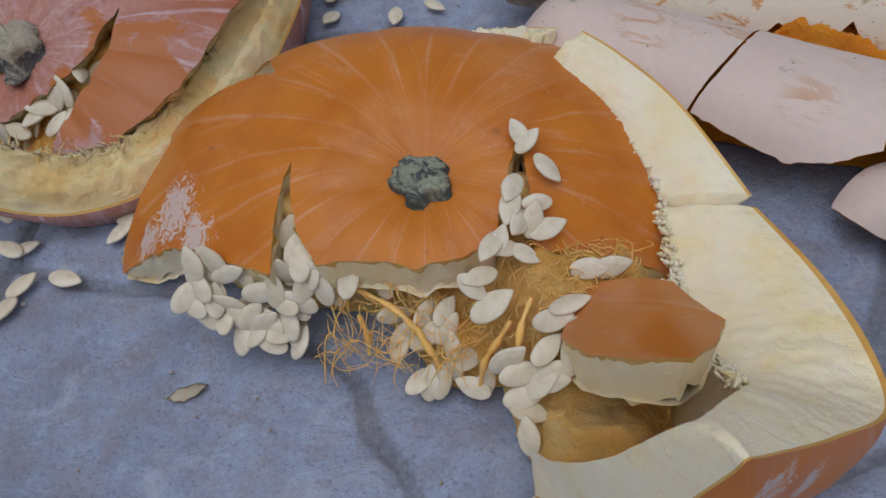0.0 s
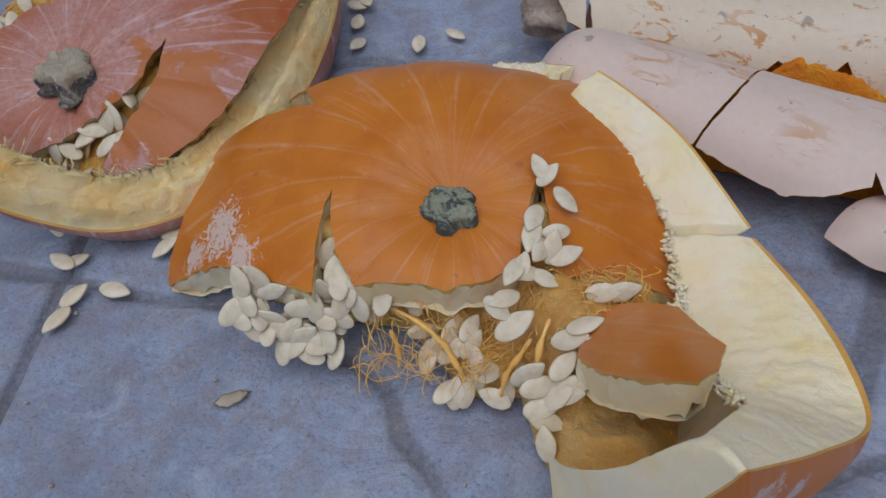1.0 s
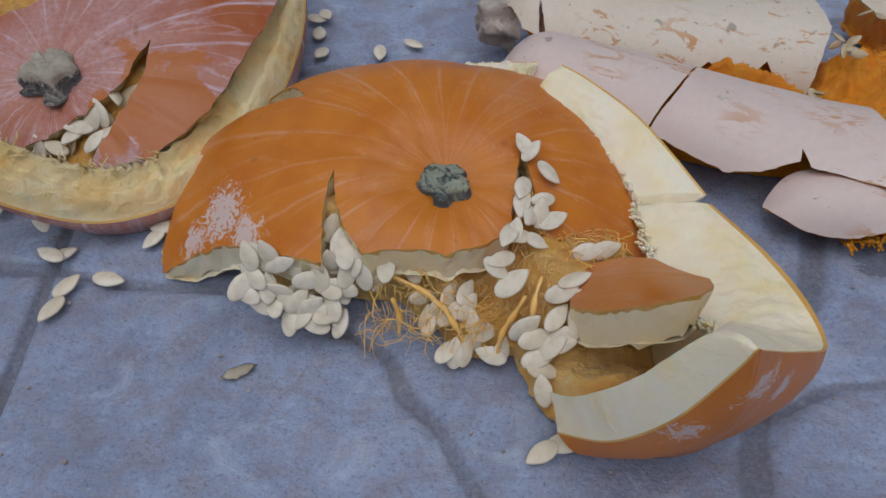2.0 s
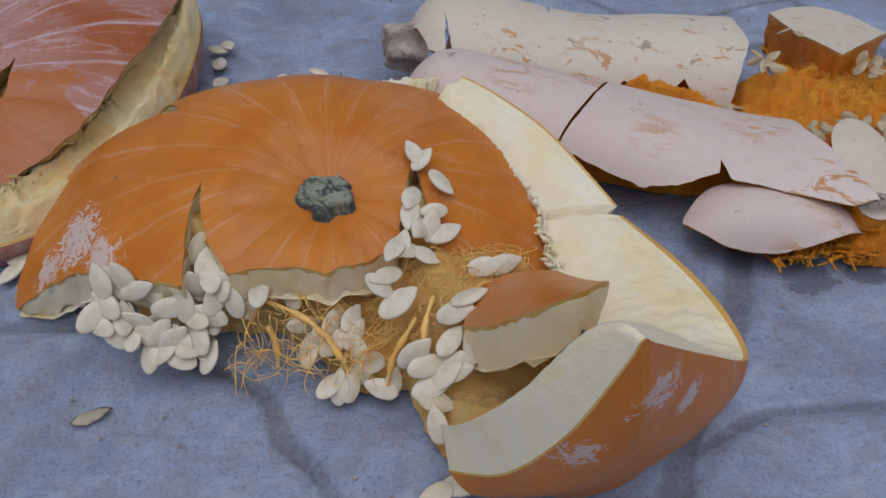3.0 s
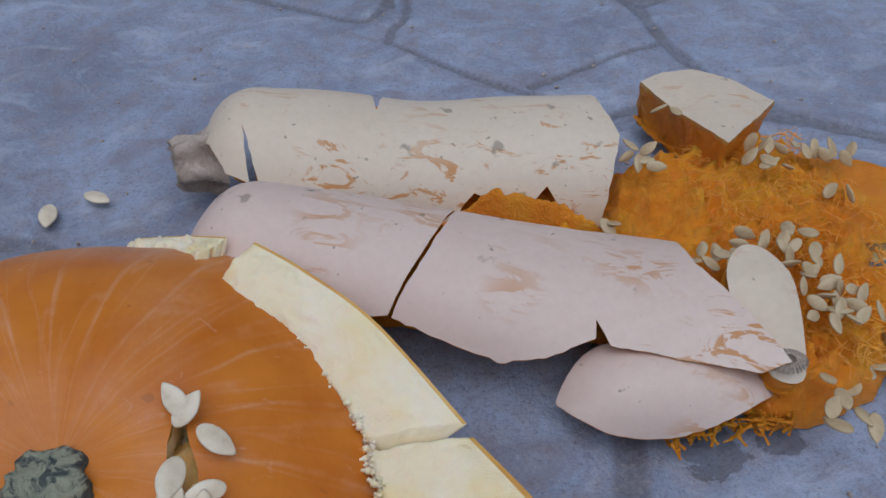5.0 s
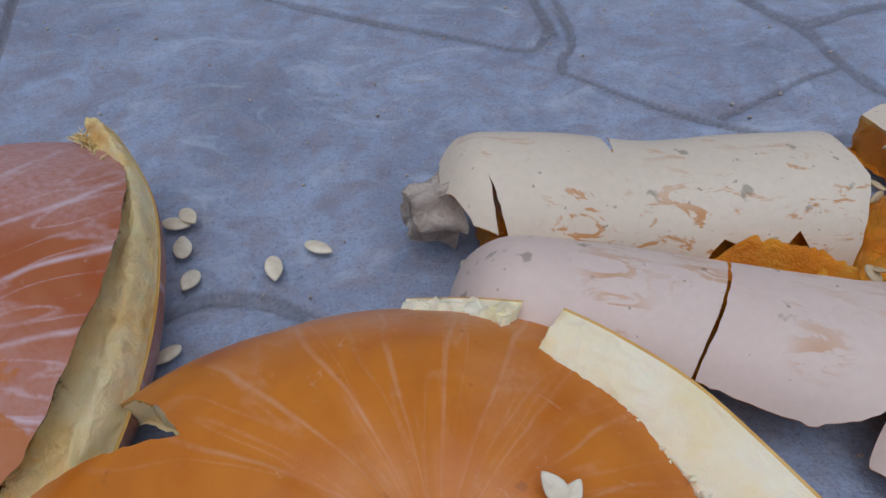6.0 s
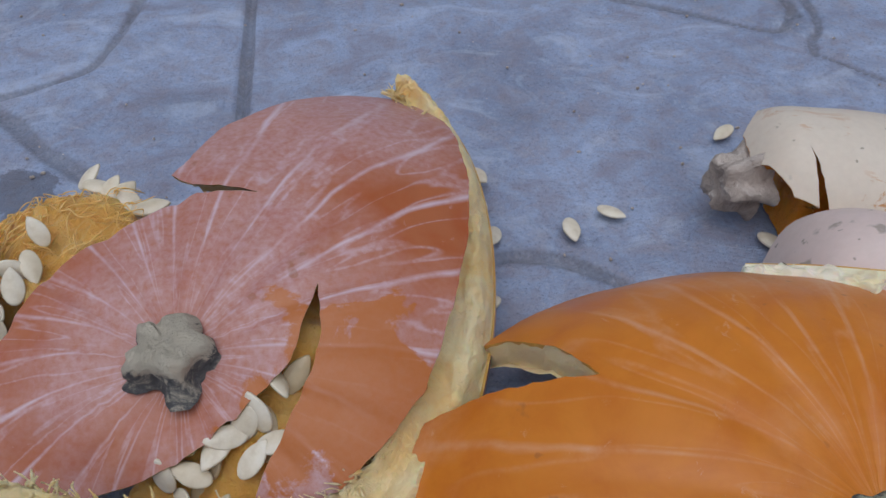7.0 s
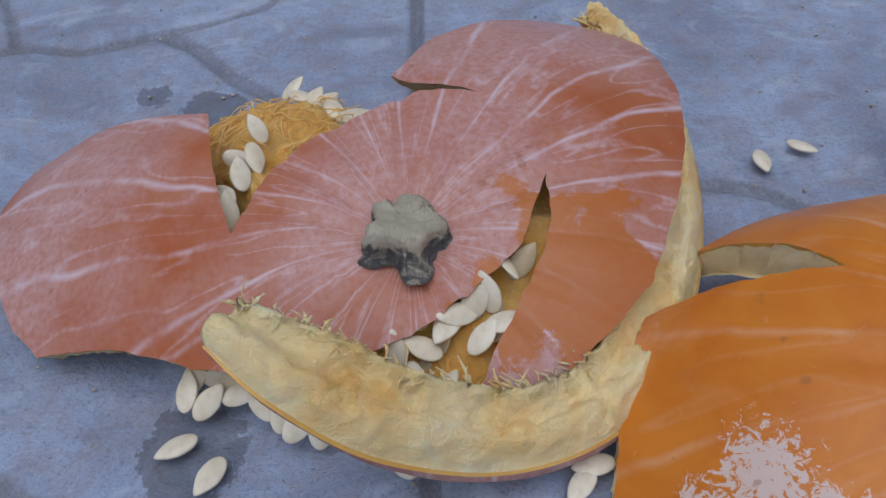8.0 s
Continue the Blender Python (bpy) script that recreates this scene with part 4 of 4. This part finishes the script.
shell(flap, (0.395, 0.40, 0.0), broken_edge(curve([(0.376, 0.405), (0.382, 0.423), (0.395, 0.434), (0.408, 0.428), (0.413, 0.405), (0.406, 0.372), (0.398, 0.355), (0.384, 0.360), (0.379, 0.385)], 4), 0.0035, 0.0003, 29.0), flap_top, 0.010, SQUASH_Y, PULP_O, 0.004, 0.2, names=("skin", "flesh"), edge=FLESH)
bm = bmesh.new()
for k in range(26):
    a = k * 2 * math.pi / 26
    tube(bm, [(0.392 + 0.003 * math.cos(a), 0.364 + 0.003 * math.sin(a), 0.0425), (0.392 + 0.007 * math.cos(a), 0.364 + 0.0055 * math.sin(a), 0.0425), (0.392 + 0.0105 * math.cos(a), 0.364 + 0.008 * math.sin(a), 0.040)], 0.0008, 4)
part("blossom_scar", bm, STEM_S, flap, "ring of grey radiating blossom marks", (0.395, 0.40, 0.0))

slab = thing("squash_piece", (0.44, 0.58, 0.0), "cream-skinned squash block with thick orange flesh", "squash", "broken squashes")


def slab_top(x, y):
    return 0.041 + 0.18 * max(0, 0.585 - y) + 0.006 * math.exp(-(((x - 0.455) / 0.03) ** 2 + ((y - 0.59) / 0.04) ** 2))


shell(slab, (0.44, 0.58, 0.0), broken_edge([(0.414, 0.6255), (0.433, 0.633), (0.456, 0.632), (0.479, 0.611), (0.497, 0.582), (0.468, 0.556), (0.434, 0.530), (0.428, 0.560), (0.420, 0.595)], 0.0035, 0.0009, 31.0), slab_top, 0.030, SQUASH_Y, PULP_O, 0.004, 0.12, names=("skin", "flesh"), fur=0.003)


def pulp_d(x, y):
    return 0.023 + 0.012 * math.exp(-(((x - 0.47) / 0.05) ** 2 + ((y - 0.47) / 0.06) ** 2)) - 0.012 * math.exp(-(((x - 0.41) / 0.04) ** 2 + ((y - 0.49) / 0.03) ** 2))


pulp4 = thing("squash_pulp", (0.44, 0.45, 0.0), "bright orange stringy squash pulp spread on the concrete", "pulp")
ring = broken_edge([(0.345, 0.50), (0.355, 0.535), (0.368, 0.560), (0.395, 0.572), (0.425, 0.575), (0.455, 0.590), (0.485, 0.580), (0.508, 0.555), (0.524, 0.52), (0.51, 0.48), (0.50, 0.45), (0.498, 0.42), (0.49, 0.385), (0.455, 0.355), (0.41, 0.345), (0.385, 0.350), (0.37, 0.38), (0.365, 0.43), (0.33, 0.47), (0.30, 0.49), (0.27, 0.515), (0.235, 0.520), (0.24, 0.535), (0.28, 0.54), (0.32, 0.53)], 0.004, 0.002, 33.0)
part("pulp_mass", heap(ring, pulp_d, 0.009, 34.0, 0.0034, 1.9), PULP_O, pulp4, "", (0.44, 0.45, 0.0))
bm = strands(620, (0.415, 0.510, 0.365, 0.565), rng, 0.0003, 0.020, top=pulp_d)
tagged(part("fibre_mat", bm, FIBRE, pulp4, "", (0.44, 0.45, 0.0)), kind="stuff")
bm = strands(60, (0.33, 0.40, 0.345, 0.362), rng, 0.0012, 0.018, top=lambda x, y: 0.006)
tagged(part("fibre_mat", bm, PULP_O, pulp4, "", (0.44, 0.45, 0.0)), kind="stuff")


pulp5 = thing("squash_pulp", (0.28, 0.515, 0.0), "amber squash pulp squeezed between the two squashes", "pulp")
ring = broken_edge([(0.222, 0.526), (0.25, 0.532), (0.275, 0.540), (0.305, 0.538), (0.330, 0.520), (0.352, 0.497), (0.340, 0.480), (0.318, 0.492), (0.29, 0.506), (0.25, 0.514)], 0.003, 0.0016, 41.0)
part("pulp_mass", heap(ring, lambda x, y: 0.040, 0.008, 42.0, 0.003), PULP_O, pulp5, "", (0.28, 0.515, 0.0))


def wedge(outline, base, tip, z0, z1, label):
    root = thing("squash_piece", base, label, "squash", "broken squashes")
    dirx, diry = tip[0] - base[0], tip[1] - base[1]
    L = math.hypot(dirx, diry)

    def top(x, y):
        s = ((x - base[0]) * dirx + (y - base[1]) * diry) / (L * L)
        return z0 + (z1 - z0) * max(0, min(1, s)) + rough((x, y), 40, 0.004, 3)

    shell(root, base, broken_edge(curve(outline, 4), 0.004, 0.001, 35.0), top, 0.016, PULP_O, FLESH_Y, 0.004, 0.5, names=("inside", "wall"), fur=0.001)


wedge([(0.49, 0.535), (0.515, 0.527), (0.540, 0.510), (0.560, 0.488), (0.545, 0.462), (0.515, 0.443), (0.485, 0.450), (0.48, 0.49)], (0.49, 0.49, 0.0), (0.56, 0.485), 0.030, 0.034, "pointed orange squash slice, flesh up")
wedge([(0.475, 0.425), (0.50, 0.418), (0.525, 0.412), (0.555, 0.405), (0.545, 0.385), (0.51, 0.372), (0.475, 0.360), (0.465, 0.39)], (0.47, 0.40, 0.0), (0.55, 0.395), 0.028, 0.036, "long orange squash slice, flesh up")


# ---- seeds ----
def seed_mesh(coat):
    bm = bmesh.new()
    N, rings = 18, []
    L, W, T = 0.0106, 0.0060, 0.0021
    for s, h in ((1.0, 0.0), (0.97, 0.36), (0.86, 0.50), (0.80, 0.55), (0.6, 0.86), (0.3, 1.0)):
        ring = []
        for k in range(N):
            a = 2 * math.pi * k / N
            c = math.cos(a)
            taper = 1 - 0.34 * max(0, c) ** 2
            ring.append((L * s * (c + 0.12 * max(0, c) ** 6), W * s * math.sin(a) * taper, T * h))
        rings.append(ring)
    up = [[bm.verts.new(p) for p in r] for r in rings]
    dn = [up[0]] + [[bm.verts.new((x, y, -z)) for x, y, z in r] for r in rings[1:]]
    for side, sign in ((up, 1), (dn, -1)):
        for i in range(len(side) - 1):
            for k in range(N):
                q = (side[i][k], side[i][(k + 1) % N], side[i + 1][(k + 1) % N], side[i + 1][k])
                bm.faces.new(q if sign > 0 else q[::-1])
        c = bm.verts.new((0, 0, sign * T * 1.02))
        for k in range(N):
            q = (side[-1][k], side[-1][(k + 1) % N], c)
            bm.faces.new(q if sign > 0 else q[::-1])
    for f in bm.faces:
        f.smooth = True
    me = bpy.data.meshes.new("pumpkin_seed")
    bm.to_mesh(me)
    bm.free()
    me.materials.append(coat)
    return me


SEED_MESH = seed_mesh(SEED)
TAN_SEED_MESH = seed_mesh(SEED_T)


def seeds(places, group, label, slope=(0, 0), spread=20, lift=0.0, size=1.0, yaw=None, mesh=SEED_MESH):
    for k, (x, y, z) in enumerate(places):
        ob = new("pumpkin_seed", mesh)
        q = size * rng.uniform(0.88, 1.1)
        rz = rng.uniform(0, 360) if yaw is None else rng.gauss(yaw, 35)
        tilt = Euler((radians(slope[0] + rng.gauss(0, spread)), radians(slope[1] + rng.gauss(0, spread)), 0)).to_matrix().to_4x4()
        ob.matrix_world = Matrix.Translation(lay((x, y, z + lift))) @ tilt @ pose(0, 0, 0, 0, 0, rz) @ Matrix.Diagonal((q, q, q, 1))
        tagged(ob, label, "seed", group)


SPILL = [(-0.067, 0.302, 0.052), (-0.055, 0.303, 0.053), (-0.049, 0.299, 0.048), (-0.074, 0.291, 0.038), (-0.066, 0.295, 0.042), (-0.058, 0.290, 0.036), (-0.050, 0.289, 0.034), (-0.055, 0.284, 0.028), (-0.046, 0.285, 0.029), (-0.040, 0.285, 0.030), (-0.034, 0.282, 0.026), (-0.029, 0.283, 0.026), (-0.038, 0.279, 0.022), (-0.031, 0.276, 0.018), (-0.023, 0.279, 0.022), (-0.015, 0.276, 0.017), (-0.032, 0.293, 0.040), (-0.025, 0.294, 0.041), (-0.020, 0.289, 0.035), (-0.011, 0.290, 0.036), (-0.018, 0.300, 0.049), (-0.018, 0.323, 0.055), (-0.011, 0.311, 0.055), (-0.009, 0.303, 0.053), (-0.003, 0.300, 0.049), (-0.008, 0.295, 0.043), (0.002, 0.294, 0.041), (0.016, 0.297, 0.046), (-0.001, 0.301, 0.050), (-0.046, 0.277, 0.020), (-0.071, 0.288, 0.034), (-0.019, 0.283, 0.027), (-0.064, 0.285, 0.029)]
HANGING = [(0.031, 0.303, 0.034), (0.054, 0.289, 0.026), (0.046, 0.279, 0.020), (0.040, 0.275, 0.018), (0.054, 0.279, 0.020), (0.068, 0.274, 0.017), (0.065, 0.282, 0.022), (0.051, 0.258, 0.008), (0.056, 0.257, 0.007), (0.062, 0.258, 0.007), (0.069, 0.265, 0.012), (0.076, 0.269, 0.014), (0.085, 0.258, 0.007), (0.079, 0.256, 0.006), (0.095, 0.274, 0.017), (0.064, 0.290, 0.027), (0.037, 0.288, 0.026)]
CHAIN = [(0.104, 0.367, 0.080), (0.108, 0.363, 0.078), (0.118, 0.350, 0.072), (0.101, 0.335, 0.073), (0.100, 0.325, 0.070), (0.113, 0.329, 0.068), (0.111, 0.320, 0.065), (0.105, 0.318, 0.066), (0.118, 0.317, 0.062), (0.095, 0.307, 0.064), (0.098, 0.304, 0.062), (0.107, 0.303, 0.059), (0.091, 0.304, 0.064), (0.082, 0.284, 0.056), (0.086, 0.289, 0.058)]
HEAP = [(0.091, 0.277, 0.046), (0.128, 0.278, 0.047), (0.120, 0.272, 0.042), (0.132, 0.271, 0.041), (0.117, 0.261, 0.032), (0.130, 0.261, 0.032), (0.104, 0.252, 0.024), (0.112, 0.248, 0.020), (0.118, 0.249, 0.022), (0.098, 0.257, 0.028), (0.106, 0.244, 0.016), (0.108, 0.238, 0.011), (0.108, 0.226, 0.006), (0.122, 0.253, 0.025), (0.138, 0.298, 0.050), (0.148, 0.299, 0.050)]
GAP = [(-0.320, 0.586, 0.050), (-0.326, 0.556, 0.050), (-0.318, 0.558, 0.050), (-0.324, 0.543, 0.050), (-0.331, 0.526, 0.050), (-0.326, 0.511, 0.050)]
ROW = [(-0.309, 0.652, 0.035), (-0.302, 0.642, 0.035), (-0.294, 0.638, 0.035), (-0.286, 0.631, 0.035), (-0.280, 0.625, 0.035), (-0.267, 0.617, 0.035)]
SPLIT = [(-0.194, 0.446, 0.050), (-0.184, 0.459, 0.050), (-0.209, 0.438, 0.050), (-0.201, 0.443, 0.050), (-0.198, 0.427, 0.050), (-0.186, 0.433, 0.050), (-0.239, 0.426, 0.050), (-0.226, 0.425, 0.050), (-0.232, 0.416, 0.050), (-0.218, 0.407, 0.050), (-0.209, 0.403, 0.050), (-0.203, 0.402, 0.050), (-0.214, 0.435, 0.050)]
UNDER = [(-0.349, 0.429, 0.008), (-0.337, 0.422, 0.008), (-0.327, 0.434, 0.008), (-0.321, 0.427, 0.008), (-0.310, 0.421, 0.008), (-0.299, 0.414, 0.008), (-0.289, 0.408, 0.008), (-0.279, 0.404, 0.008), (-0.347, 0.439, 0.008), (-0.338, 0.440, 0.008), (-0.240, 0.383, 0.008)]
ORANGE = [(0.378, 0.551, 0.040), (0.371, 0.540, 0.040), (0.376, 0.532, 0.040), (0.413, 0.588, 0.040), (0.457, 0.539, 0.040), (0.463, 0.534, 0.040), (0.458, 0.515, 0.040), (0.449, 0.524, 0.040), (0.485, 0.530, 0.040), (0.488, 0.522, 0.040), (0.499, 0.516, 0.040), (0.507, 0.523, 0.040), (0.482, 0.482, 0.040), (0.382, 0.448, 0.040), (0.389, 0.444, 0.040), (0.412, 0.456, 0.040), (0.419, 0.446, 0.040), (0.439, 0.455, 0.040), (0.435, 0.440, 0.040), (0.424, 0.427, 0.040), (0.442, 0.427, 0.040), (0.431, 0.417, 0.040), (0.439, 0.408, 0.040), (0.443, 0.404, 0.040), (0.425, 0.396, 0.040), (0.434, 0.389, 0.040), (0.445, 0.390, 0.040)]
FRINGE = [(0.501, 0.474, 0.012), (0.510, 0.459, 0.012), (0.525, 0.457, 0.012), (0.535, 0.469, 0.012), (0.539, 0.454, 0.012), (0.413, 0.355, 0.030), (0.414, 0.342, 0.030), (0.438, 0.358, 0.012), (0.403, 0.328, 0.030), (0.406, 0.338, 0.030), (0.418, 0.330, 0.030), (0.420, 0.323, 0.030), (0.450, 0.367, 0.012), (0.461, 0.368, 0.012), (0.473, 0.368, 0.012), (0.330, 0.477, 0.030), (0.342, 0.488, 0.030), (0.347, 0.491, 0.030), (0.301, 0.533, 0.030)]
LOOSE = [(-0.067, 0.663, 0.003), (-0.058, 0.667, 0.005), (-0.062, 0.637, 0.003), (-0.057, 0.605, 0.003), (-0.004, 0.604, 0.003), (0.026, 0.617, 0.003), (-0.070, 0.543, 0.004), (0.122, 0.573, 0.003), (0.133, 0.693, 0.003),
         (-0.208, 0.3245, 0.003), (-0.181, 0.3305, 0.003), (-0.219, 0.355, 0.003), (-0.225, 0.352, 0.006), (-0.157, 0.369, 0.004), (-0.150, 0.378, 0.006), (0.105, 0.189, 0.004), (0.119, 0.195, 0.004), (-0.351, 0.401, 0.003), (-0.332, 0.384, 0.003), (0.4375, 0.2755, 0.003), (-0.163, 0.385, 0.005), (-0.212, 0.305, 0.003)]
WET = "cream pumpkin seed, wet, in the spilled pulp"
seeds(SPILL, "seeds spilling from the orange pumpkin", "cream pumpkin seed in a cluster spilling from the break", (50, 0), 22, 0.002, 1.0, 90)
seeds([(x + 0.006, y + 0.004, z - 0.003) for x, y, z in SPILL[::2]], "seeds spilling from the orange pumpkin", "cream pumpkin seed in a cluster spilling from the break", (55, 0), 25, 0.0, 0.95, 90)
seeds(HANGING, "seeds in the pulp", WET, (35, 0), 28, 0.004, 0.95, 80)
seeds(CHAIN, "seeds along the crack", "clean cream pumpkin seed lying along the cracked rind", (25, 10), 18, 0.004, 0.86)
seeds(HEAP, "seeds beside the chunk", "cream pumpkin seed heaped beside the rind chunk", (35, 0), 18, 0.008, 1.05, 30)
seeds(GAP, "seeds in the gap", WET, (20, 0), 25, 0.009, 0.95)
seeds(ROW, "seeds in a row on the pulp", "cream seed in a row along the pulp edge", (10, 0), 12, 0.010, 1.0, 10)
SPLIT = [(x, y, dome_b(x, y) - 0.016) for x, y, z in SPLIT]
seeds(SPLIT, "seeds in the split", "cream seed packed in the split", (30, -10), 26, 0.010, 1.0)
seeds([(x + 0.008, y + 0.005, z) for x, y, z in SPLIT[1:9]], "seeds in the split", "tan wet seed packed in the split", (40, -10), 30, 0.006, 0.95, None, TAN_SEED_MESH)
seeds(UNDER, "seeds under the rind", "cream seed hanging below the rind edge", (30, 0), 14, 0.004, 1.1, 80)
seeds(ORANGE, "seeds in the squash pulp", "small tan seed sunk in orange pulp", (15, 0), 30, 0.003, 0.62, None, TAN_SEED_MESH)
seeds([(x + 0.009, y - 0.007, z) for x, y, z in ORANGE], "seeds in the squash pulp", "small tan seed sunk in orange pulp", (15, 0), 30, 0.004, 0.58, None, TAN_SEED_MESH)
seeds([(x - 0.007, y - 0.008, z) for x, y, z in ORANGE[13:]], "seeds in the squash pulp", "small tan seed sunk in orange pulp", (15, 0), 30, 0.003, 0.56, None, TAN_SEED_MESH)
seeds(FRINGE, "seeds beside the squash pulp", "pale seed at the edge of the orange pulp", (0, 0), 16, 0.002, 0.72, None, TAN_SEED_MESH)
seeds(LOOSE, "loose seeds on the concrete", "loose cream pumpkin seed lying on the concrete", (0, 0), 5, 0.002, 1.0)


def crumbs():
    """Grit and dry crumbs scattered over the concrete."""
    r, bm = random.Random(8), bmesh.new()
    for _ in range(260):
        x, y = r.uniform(-0.55, 0.6), r.uniform(0.12, 1.0)
        q = 0.0009 * r.uniform(0.5, 1.8)
        bmesh.ops.create_icosphere(bm, subdivisions=1, radius=q, matrix=Matrix.Translation((x, y, q * 0.3)) @ Matrix.Diagonal((r.uniform(0.7, 1.6), r.uniform(0.7, 1.4), r.uniform(0.5, 1), 1)))
    return bm


tagged(part("grit", crumbs(), STEM_S, None, "tan grit and crumbs strewn over the concrete"), category="grit", kind="stuff")
flake = sheet(broken_edge([(-0.092, 0.247), (-0.086, 0.255), (-0.077, 0.259), (-0.069, 0.258), (-0.073, 0.251), (-0.082, 0.246)], 0.002, 0.0012, 3.0), 0.002)
bm = bmesh.new()
fv = [bm.verts.new((p.x, p.y, 0.002 + rough((p.x, p.y), 200, 0.0012, 2))) for p in flake[0]]
for t in flake[1]:
    bm.faces.new([fv[i] for i in t])
bmesh.ops.solidify(bm, geom=bm.faces[:], thickness=0.0008)
tagged(part("dry_flake", bm, SEED, None, "dry tan flake lying on the concrete"), category="flake")
